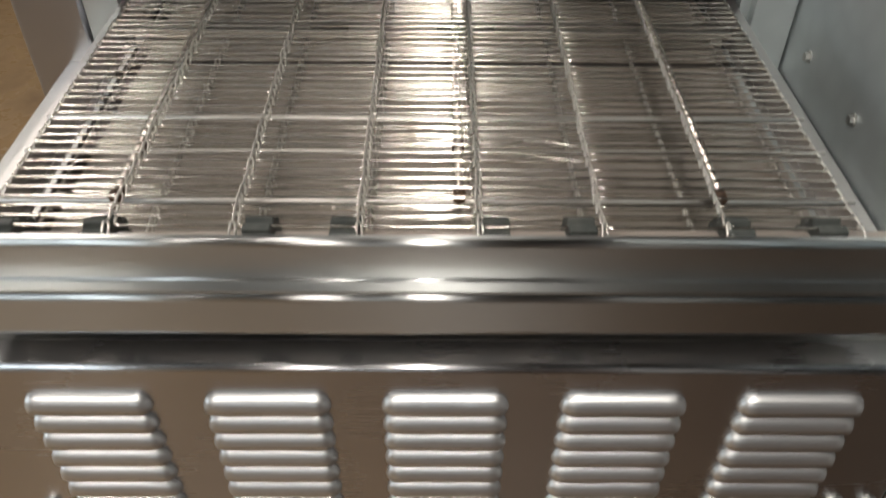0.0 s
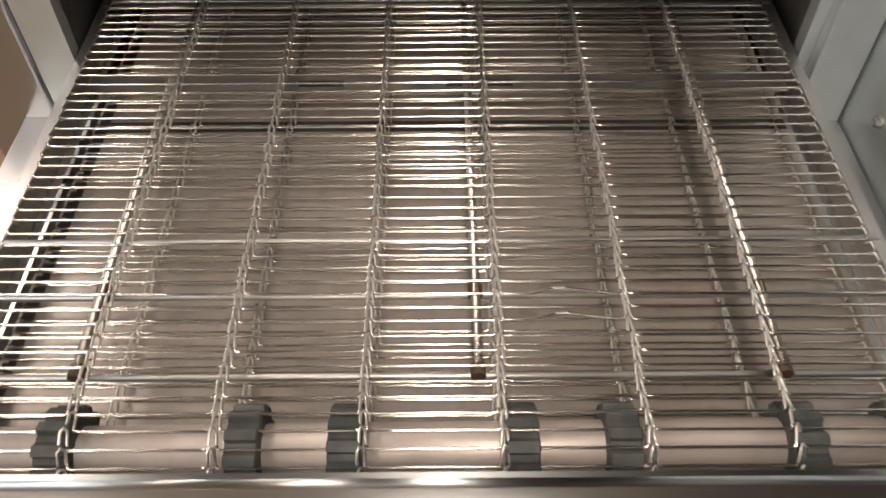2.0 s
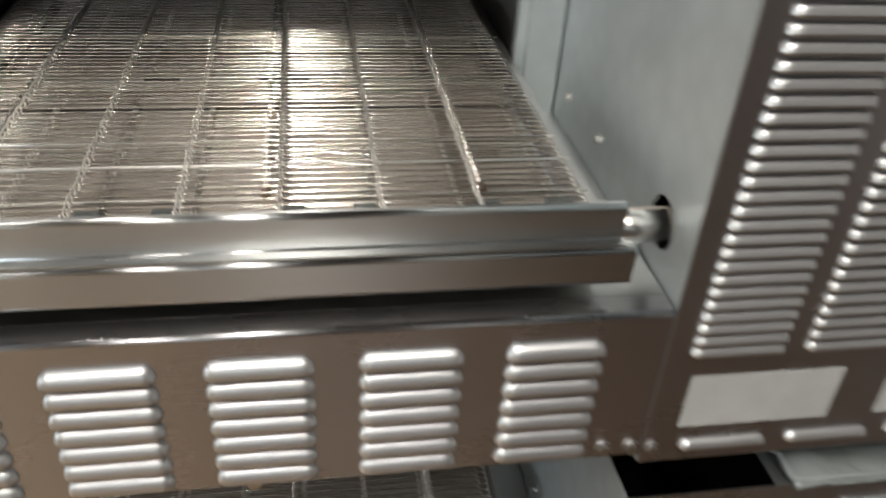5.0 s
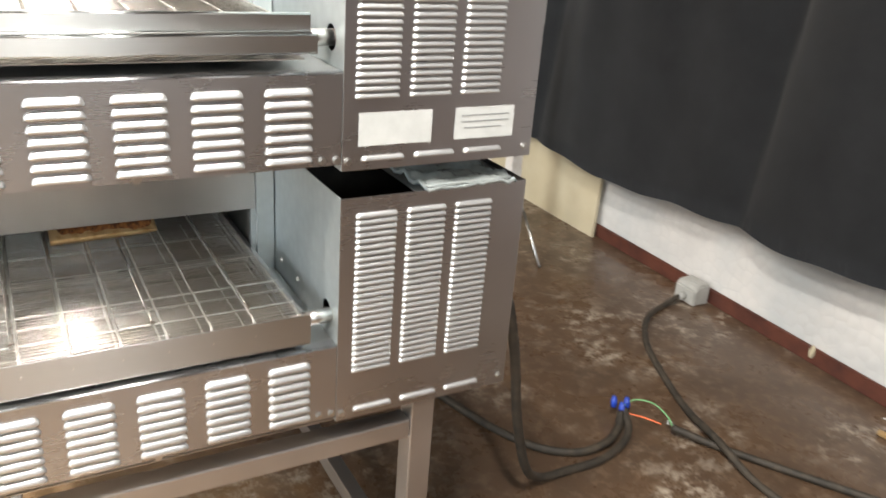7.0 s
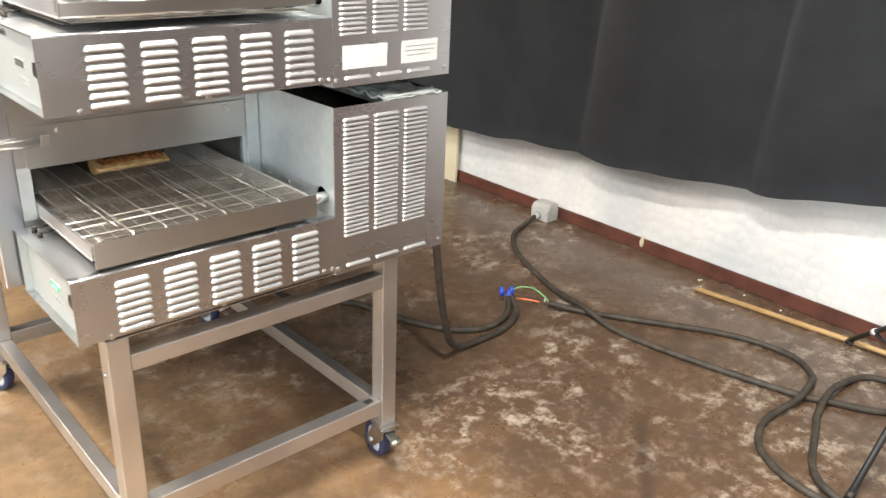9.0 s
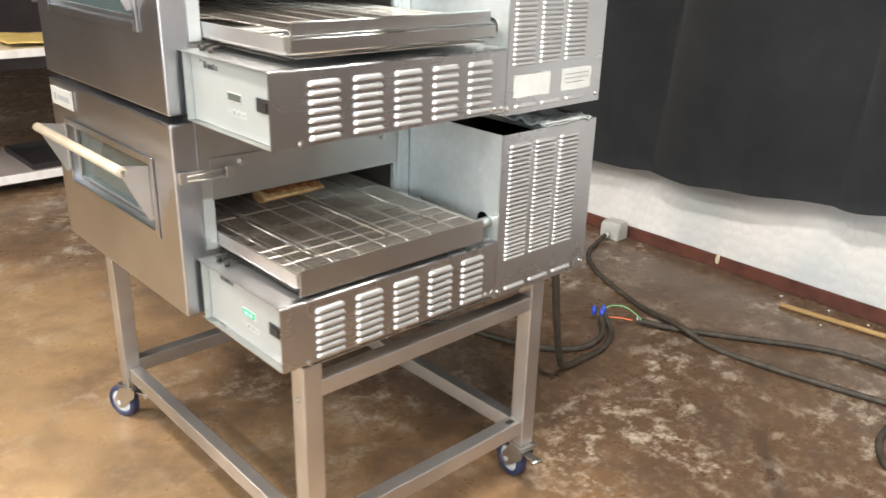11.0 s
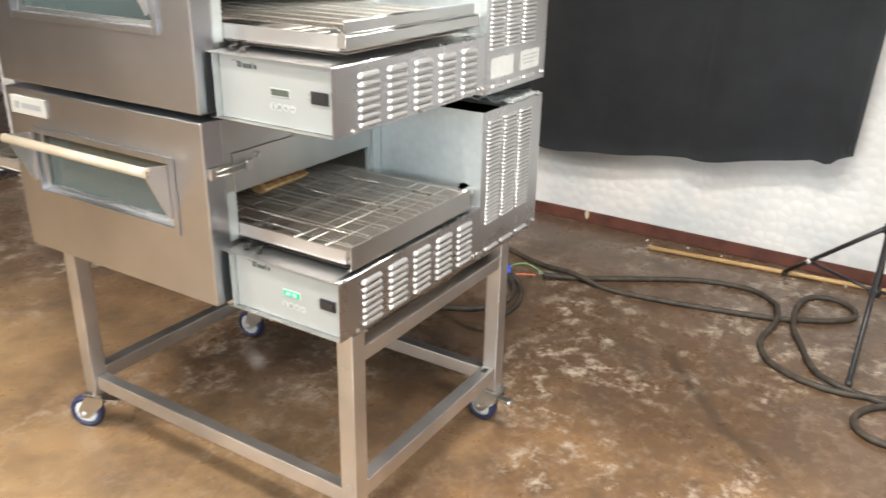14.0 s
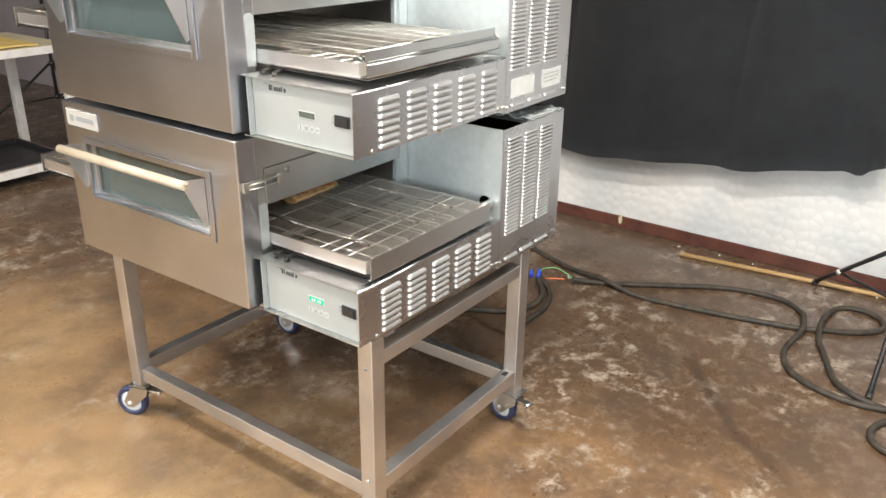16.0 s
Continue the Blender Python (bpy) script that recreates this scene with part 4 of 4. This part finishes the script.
for ly in LY:
    for z0, z1 in ((0.545, 0.583), (0.168, 0.212)):
        part("side_bar", boxes((LX[0] + T + 0.001, LX[1] - 0.001, ly + 0.003, ly + T - 0.003, z0, z1), bevel=0.003), STEEL_TUBE, stand)
for lx in LX:
    part("long_bar", boxes((lx + 0.010, lx + T - 0.001, LY[0] + T + 0.001, LY[1] - 0.001, 0.148, 0.192), bevel=0.003), STEEL_TUBE, stand)
part("top_frame", boxes((LX[0], LX[1] + T, LY[0], LY[0] + T, 0.6265, 0.6285), (LX[0], LX[1] + T, LY[1], LY[1] + T, 0.6265, 0.6285), (LX[0], LX[0] + T, LY[0] + T + .001, LY[1] - .001, 0.6265, 0.6285)), STEEL_TUBE, stand)
part("oven_support", boxes((0.06, 0.90, 0.36, 0.40, 0.6, 0.6445), (0.06, 0.90, 0.97, 1.01, 0.6, 0.6445), bevel=0.002), STEEL_TUBE, stand)
part("slot", boxes((0.700, 0.724, 0.024, 0.040, 0.2121, 0.2130)), DARK, stand, "dark slot in the top of a bar")
put("bolt", BOLT, stand, (LX[0], 0.033, 0.545), RX)
put("bolt", BOLT, stand, (LX[0], 0.033, 0.215), RX)


def caster(x, y, turn):
    c = part("caster", boxes((-0.030, 0.030, -0.030, 0.030, 0.1235, 0.1275), bevel=0.001), RIM, stand, "swivel caster with a navy blue tyre")
    c.matrix_basis = Matrix.Translation(Vector((x, y, 0)) - stand.location) @ Matrix.Rotation(math.radians(turn), 4, "Z")
    off = 0.042
    bm = bmesh.new()
    for s in (-1, 1):
        prism(bm, [(-0.028, 0.112), (0.031, 0.112), (off + 0.020, 0.058), (off + 0.011, 0.036), (off - 0.011, 0.036), (-0.024, 0.088)], "y", s * 0.019, s * 0.0215)
    box(bm, -0.024, 0.024, -0.0215, 0.0215, 0.1105, 0.1135)
    tube(bm, [(0, 0, 0.1136), (0, 0, 0.1234)], 0.020, 16)
    part("fork", bm, RIM, c)
    bm = bmesh.new()
    prof = [(0.039, -0.0155), (0.048, -0.0155), (0.052, -0.010), (0.053, 0.0), (0.052, 0.010), (0.048, 0.0155), (0.039, 0.0155)]
    rings = []
    for k in range(32):
        a = 2 * math.pi * k / 32
        rings.append([bm.verts.new((off + r * math.cos(a), w, 0.053 + r * math.sin(a))) for r, w in prof])
    for k in range(32):
        p, q = rings[k], rings[(k + 1) % 32]
        for j in range(len(prof)):
            f = bm.faces.new((p[j], q[j], q[(j + 1) % len(prof)], p[(j + 1) % len(prof)]))
            f.smooth = True
    bmesh.ops.recalc_face_normals(bm, faces=bm.faces)
    part("tyre", bm, TYRE, c, "navy blue rubber tyre")
    bm = bmesh.new()
    tube(bm, [(off, -0.013, 0.053), (off, -0.010, 0.053), (off, 0.010, 0.053), (off, 0.013, 0.053)], [0.030, 0.0388, 0.0388, 0.030], 28)
    tube(bm, [(off, -0.0235, 0.053), (off, 0.0235, 0.053)], 0.007, 6)
    part("hub", bm, HUB, c, "grey wheel hub")
    bm = bmesh.new()
    box(bm, -0.066, -0.022, -0.012, 0.012, 0.098, 0.106, bevel=0.002)
    tube(bm, [(-0.064, -0.016, 0.100), (-0.064, 0.016, 0.100)], 0.007, 10)
    part("brake_lever", bm, RIM, c)
    return c


caster(LX[0] + 0.023, LY[0] + 0.023, 60)
caster(LX[1] + 0.023, LY[0] + 0.016, 80)
caster(LX[0] + 0.023, LY[1] + 0.028, 112)
caster(LX[1] + 0.023, LY[1] + 0.023, 95)

# ---- bread on the lower belt ----
bread = thing("bread_loaf", (0.29, 0.40, 0.839), "toasted open sub sandwich half on the lower belt", "bread")
bm = bmesh.new()
n, m_ = 26, 14
rows = []
for i in range(n + 1):
    u = i / n
    s = math.sin(math.pi * min(1, max(0, u * 0.80 + 0.17))) ** 0.28
    row = []
    for k in range(m_):
        a = 2 * math.pi * k / m_
        r = 1 + 0.06 * noise.noise(Vector((u * 7, math.cos(a), math.sin(a))))
        z = 0.8386 + 0.046 * (0.5 + 0.5 * math.sin(a)) * s * r
        z = min(z, 0.8386 + (0.028 + 0.010 * math.cos(a)) * s + 0.003 * noise.noise(Vector((u * 20, a, 0))))
        row.append(bm.verts.new((0.208 + 0.184 * u, 0.422 + 0.034 * math.cos(a) * s * r + 0.010 * u, z)))
    rows.append(row)
for p, q in zip(rows, rows[1:]):
    for k in range(m_):
        f = bm.faces.new((p[k], p[(k + 1) % m_], q[(k + 1) % m_], q[k]))
        f.smooth = True
bm.faces.new(rows[0])
bm.faces.new(rows[-1][::-1])
bmesh.ops.recalc_face_normals(bm, faces=bm.faces)
part("crust", bm, CRUST, bread)
bm = bmesh.new()
g = bmesh.ops.create_grid(bm, x_segments=34, y_segments=8, size=0.5)["verts"]
for v in g:
    u, w = v.co.x, v.co.y
    wide = 0.052 * math.sqrt(max(0.02, 1 - (2 * abs(u)) ** 4))
    crown = max(0.0, 1 - (2 * abs(w)) ** 4) * max(0.0, 1 - (2 * abs(u)) ** 8)
    lump = 0.010 * max(0, noise.noise(Vector((u * 18, w * 6, 3)))) + 0.004 * noise.noise(Vector((u * 40, w * 14, 8)))
    v.co = Vector((0.300 + 0.170 * u, 0.427 + wide * w + 0.010 * u, 0.858 + 0.014 * w + crown * (0.011 + lump)))
for f in bm.faces:
    f.smooth = True
part("topping", bm, TOPPING, bread, "browned meat and cheese topping")

# ---- plastic bag on the lower motor box ----
bm = bmesh.new()
g = bmesh.ops.create_grid(bm, x_segments=30, y_segments=24, size=0.5)["verts"]
for v in g:
    u, w = v.co.x, v.co.y
    z = 1.0335 + 0.012 * noise.noise(Vector((u * 5, w * 5, 1))) + 0.005 * noise.noise(Vector((u * 14, w * 14, 4)))
    v.co = Vector((0.815 + 0.165 * u - 0.012 * w, 0.062 + 0.135 * w, max(z, 1.0298)))
for f in bm.faces:
    f.smooth = True
bmesh.ops.solidify(bm, geom=bm.faces[:], thickness=0.006)
bag = thing("plastic_bag", (0.815, 0.062, 1.03), "crumpled clear plastic document bag lying on the motor box", "plastic bag")
part("bag_sheet", bm, BAG, bag)
bm = bmesh.new()
tube(bm, [(0.734, -0.002, 1.0365), (0.79, -0.004, 1.0375), (0.85, -0.003, 1.036), (0.893, -0.002, 1.037)], 0.0022, 8)
part("bag_seam", bm, BAG, bag, "rolled clear plastic seam")
single("paper_sheet", boxes((0.752, 0.885, 0.006, 0.118, 1.0200, 1.0212)), PAPER, "folded white paper inside a clear bag", "paper")


# ---- cables ----
def cable(points, r, label, mat=CABLE, name="power_cable"):
    bm = bmesh.new()
    tube(bm, smooth_path(points, 8), r, 10)
    return single(name, bm, mat, label, "cable")


R = 0.012
cable([(0.915, 0.40, 0.80), (1.00, 0.34, 0.80), (1.09, 0.28, 0.70), (1.14, 0.265, 0.52), (1.18, 0.27, 0.30), (1.245, 0.295, 0.12), (1.33, 0.335, 0.03), (1.44, 0.345, R), (1.55, 0.345, R), (1.65, 0.375, R), (1.72, 0.42, 0.02), (1.752, 0.485, 0.045)], 0.0125, "thick black cable hanging from the oven to the floor")
cable([(0.84, 1.02, 0.632), (0.90, 1.01, 0.40), (1.02, 1.03, 0.08), (1.16, 0.98, R), (1.265, 0.86, R), (1.315, 0.70, R), (1.36, 0.57, R), (1.425, 0.46, R), (1.52, 0.40, R), (1.62, 0.402, R + 0.003), (1.695, 0.44, 0.02), (1.735, 0.478, 0.042)], 0.0125, "thick black cable from under the oven across the floor")
cable([(1.845, 0.368, 0.030), (1.93, 0.25, R), (2.03, 0.09, R), (2.19, -0.16, R), (2.245, -0.31, R), (2.245, -0.45, R), (2.17, -0.545, R), (2.08, -0.575, 0.030), (1.96, -0.592, 0.030), (1.82, -0.572, R), (1.72, -0.592, R), (1.635, -0.645, R), (1.575, -0.75, R), (1.56, -0.88, R), (1.60, -1.02, R), (1.65, -1.123, R), (1.75, -1.5, R), (1.8, -2.0, R)], 0.0115, "black supply cable looping across the concrete floor")
cable([(2.548, 1.070, 0.028), (2.46, 1.055, R), (2.34, 1.01, R), (2.25, 0.94, R), (2.16, 0.83, R), (2.09, 0.70, R), (1.988, 0.457, R), (1.928, 0.262, 0.032), (1.905, 0.10, R), (1.91, -0.05, R), (1.945, -0.27, R), (2.01, -0.55, R), (2.06, -0.66, R), (2.118, -0.769, R), (2.20, -0.845, R), (2.29, -0.835, R), (2.345, -0.765, R), (2.33, -0.685, R), (2.265, -0.645, R), (2.09, -0.640, 0.032), (1.96, -0.662, R), (1.854, -0.704, R), (1.696, -0.768, R), (1.609, -0.836, 0.02), (1.585, -0.94, R), (1.575, -1.126, R), (1.65, -1.5, R), (1.85, -1.9, R)], 0.0115, "black cable from the floor socket, coiled once")
cable([(1.66, -1.30, R), (1.60, -1.10, R), (1.53, -1.00, R), (1.46, -0.955, R), (1.40, -0.945, R), (1.345, -0.97, R), (1.315, -1.03, R), (1.325, -1.14, R), (1.40, -1.40, R), (1.5, -1.9, R)], 0.0115, "black cable loop on the concrete floor")

joint = thing("wire_joint", (1.80, 0.42, 0.0), "open cable joint with blue connectors and bare wires", "wire joint")
for k, (ax, ay) in enumerate(((1.742, 0.520), (1.775, 0.498), (1.742, 0.482))):
    bm = bmesh.new()
    tube(bm, [(ax, ay, 0.034), (ax + 0.002, ay + 0.004, 0.052), (ax + 0.004, ay + 0.008, 0.070)], [0.009, 0.011, 0.006], 8)
    part("connector", bm, BLUE, joint, "blue twist-on wire connector")
for pts, mat, label in (([(1.752, 0.485, 0.030), (1.775, 0.462, 0.034), (1.80, 0.428, 0.034), (1.825, 0.395, 0.030)], ORANGE, "orange wire"),
                        ([(1.760, 0.500, 0.046), (1.80, 0.492, 0.064), (1.838, 0.450, 0.066), (1.856, 0.400, 0.044), (1.848, 0.370, 0.032)], GREEN, "green wire"),
                        ([(1.842, 0.382, 0.031), (1.852, 0.392, 0.036), (1.858, 0.384, 0.034), (1.850, 0.366, 0.030)], PAPER, "white wire end")):
    bm = bmesh.new()
    tube(bm, smooth_path(pts, 6), 0.0027, 7)
    part("wire", bm, mat, joint, label)

socket = thing("floor_socket", (2.615, 1.07, 0.0), "grey surface-mounted socket box beside the baseboard", "socket")
bm = bmesh.new()
prism(bm, [(2.572, 0.0), (2.655, 0.0), (2.655, 0.085), (2.592, 0.085), (2.572, 0.066)], "y", 1.012, 1.125)
bmesh.ops.bevel(bm, geom=bm.edges[:], offset=0.005, segments=2, affect="EDGES")
part("housing", bm, GREYBOX, socket)
part("cover", boxes((2.600, 2.650, 1.020, 1.117, 0.0855, 0.0880), bevel=0.001), GREYBOX, socket)
bm = bmesh.new()
tube(bm, [(2.540, 1.070, 0.028), (2.5715, 1.070, 0.028)], 0.017, 12)
part("cable_gland", bm, GREYBOX, socket)

# ---- along the wall ----
bm = bmesh.new()
tube(bm, [(2.478, 0.100, 0.011), (2.540, -0.545, 0.011), (2.598, -1.20, 0.011)], 0.0105, 10)
single("wooden_stick", bm, WOOD, "pale wooden pole lying on the floor along the wall", "wooden pole")
bm = bmesh.new()
prism(bm, [(1.78, 0.0), (2.75, 0.0), (2.75, 0.50), (1.78, 0.50)], "x", 2.650, 2.665)
for v in bm.verts:
    v.co.x += 0.02 * v.co.z - 0.0
single("board", bm, CREAM, "cream board leaning against the wall behind the cloth", "board")
single("post", boxes((2.30, 2.36, 2.02, 2.08, 0.0, 1.0), bevel=0.004), WHITE, "white painted post standing behind the oven", "post")
bm = bmesh.new()
tube(bm, [(2.185, 1.56, 0.006), (2.26, 1.90, 0.25)], 0.007, 8)
single("metal_rod", bm, RIM, "thin bright rod leaning near the white post", "rod")
bm = bmesh.new()
tube(bm, [(wall_x(-0.84) + 0.005, -0.836, 1.00), (wall_x(-0.84) + 0.005, -0.836, 1.02), (wall_x(-0.84) + 0.005, -0.835, 1.9)], [0.006, 0.012, 0.012], 10)
single("broom_handle", bm, WOOD, "wooden handle hanging on the white wall", "handle")
bm = bmesh.new()
g = bmesh.ops.create_icosphere(bm, subdivisions=2, radius=0.014)["verts"]
for v in g:
    v.co = Vector((wall_x(0.5) - 0.006 + v.co.x * 0.5, 0.50 + v.co.y * 0.8, 0.050 + v.co.z * 1.9)) + 0.004 * noise.noise_vector(v.co * 90)
single("plaster_lump", bm, CREAM, "small pale lump of plaster on the baseboard", "plaster")


rng = random.Random(5)
bm = bmesh.new()
for k in range(26):
    y = 0.15 - 1.5 * rng.random() ** 1.3
    x = wall_x(y) - 0.02 - abs(rng.gauss(0.0, 0.10)) - 0.02 * rng.random()
    q = 0.0018 + 0.0042 * rng.random() ** 2
    g = bmesh.ops.create_icosphere(bm, subdivisions=1, radius=q)["verts"]
    for v in g:
        v.co = Vector((x + v.co.x * 1.3, y + v.co.y, max(0.0, q * 0.5 + v.co.z * 0.7)))
single("plaster_crumbs", bm, WHITE, "pale plaster crumbs scattered along the baseboard", "crumbs", kind="stuff")


# ---- light stand ----
def light_stand(cx, cy, spread, height, angles, label):
    s = thing("light_stand", (cx, cy, 0.0), label, "light stand", "light stands")
    bm = bmesh.new()
    tube(bm, [(cx, cy, 0.16), (cx, cy, 0.95)], 0.013, 12)
    part("pole", bm, STANDBLACK, s)
    bm = bmesh.new()
    tube(bm, [(cx, cy, 0.95), (cx, cy, height)], 0.010, 12)
    part("upper_pole", bm, STANDBLACK, s)
    bm = bmesh.new()
    tube(bm, [(cx, cy, 0.92), (cx, cy, 1.0)], 0.019, 12)
    tube(bm, [(cx, cy, 0.96), (cx + 0.04, cy, 0.96)], 0.008, 8)
    part("clamp", bm, STANDBLACK, s)
    for z in (0.40, 0.14):
        bm = bmesh.new()
        tube(bm, [(cx, cy, z), (cx, cy, z + 0.035)], 0.022, 12)
        part("collar", bm, STANDBLACK, s)
    for a in map(math.radians, angles):
        d = Vector((math.cos(a), math.sin(a), 0))
        bm = bmesh.new()
        c = Vector((cx, cy, 0))
        tube(bm, [c + d * 0.02 + Vector((0, 0, 0.415)), c + d * spread + Vector((0, 0, 0.010))], 0.0095, 10)
        leg = part("leg", bm, STANDBLACK, s)
        bm = bmesh.new()
        tube(bm, [c + d * 0.02 + Vector((0, 0, 0.155)), c + d * spread * 0.72 + Vector((0, 0, 0.125))], 0.007, 8)
        part("strut", bm, STANDBLACK, leg)
        bm = bmesh.new()
        tube(bm, [c + d * (spread - 0.02) + Vector((0, 0, 0.018)), c + d * (spread + 0.012) + Vector((0, 0, 0.004))], 0.012, 10)
        part("foot", bm, RUBBER, leg)
        if a < 1.0:
            bm = bmesh.new()
            tube(bm, [c + d * (spread * 0.70) + Vector((0, 0, 0.136)), c + d * (spread * 0.735) + Vector((0, 0, 0.121))], 0.0125, 12)
            part("joint_tie", bm, WHITE, leg, "white tie round the leg")
    return s


light_stand(2.172, -0.90, 0.532, 2.0, (47, 180, 293), "black folding light stand with three spread legs")

# ---- work table beyond the ovens ----
table = thing("work_table", (0.75, 4.0, 0.0), "white metal work table with a pale top and low shelf", "table")
TZ = 0.80
part("tabletop", boxes((-0.2, 1.50, 3.60, 4.30, TZ - 0.025, TZ), bevel=0.004), CREAM, table)
part("apron", boxes((-0.2, 1.50, 3.590, 3.599, TZ - 0.045, TZ - 0.002), bevel=0.002), WHITE, table)
for ax in (-0.19, 1.445):
    for ay in (3.602, 4.25):
        part("leg", boxes((ax, ax + 0.05, ay, ay + 0.05, 0.0, TZ - 0.026), bevel=0.004), WHITE, table)
part("low_shelf", boxes((-0.138, 1.443, 3.62, 4.28, 0.09, 0.115), bevel=0.003), PLAIN, table)
part("shelf_rail", boxes((-0.138, 1.443, 3.604, 3.618, 0.07, 0.118), bevel=0.003), WHITE, table)
bm = bmesh.new()
g = bmesh.ops.create_grid(bm, x_segments=20, y_segments=14, size=0.5)["verts"]
for v in g:
    u, w = v.co.x, v.co.y
    v.co = Vector((0.95 + 0.75 * u, 3.85 + 0.45 * w, TZ + 0.012 + 0.03 * (0.5 - u) * 0.8 + 0.008 * noise.noise(Vector((u * 4, w * 4, 1)))))
bmesh.ops.solidify(bm, geom=bm.faces[:], thickness=0.010)
single("yellow_cloth", bm, YELLOW, "folded yellow cloth on the work table", "cloth")
tray = thing("baking_tray", (1.0, 3.9, 0.117), "dark baking tray on the table's low shelf", "tray")
part("tray_base", boxes((0.62, 1.36, 3.66, 4.18, 0.1165, 0.122)), TRAYDARK, tray)
part("tray_rim", boxes((0.62, 1.36, 3.652, 3.659, 0.1165, 0.150), (0.62, 1.36, 4.181, 4.188, 0.1165, 0.150), (0.612, 0.619, 3.66, 4.18, 0.1165, 0.150), (1.361, 1.368, 3.66, 4.18, 0.1165, 0.150)), TRAYDARK, tray)
bm = bmesh.new()
box(bm, -0.10, 0.10, -0.035, 0.035, 0.0, 0.012, bevel=0.003)
for v in bm.verts:
    v.co = pose(0.92, 3.80, 0.124, 0, 0, 35) @ v.co
single("paper_packet", bm, PAPER, "white paper packet on the dark tray", "packet")
light_stand(2.20, 5.10, 0.52, 2.2, (166, 286, 46), "black light stand far behind the work table")
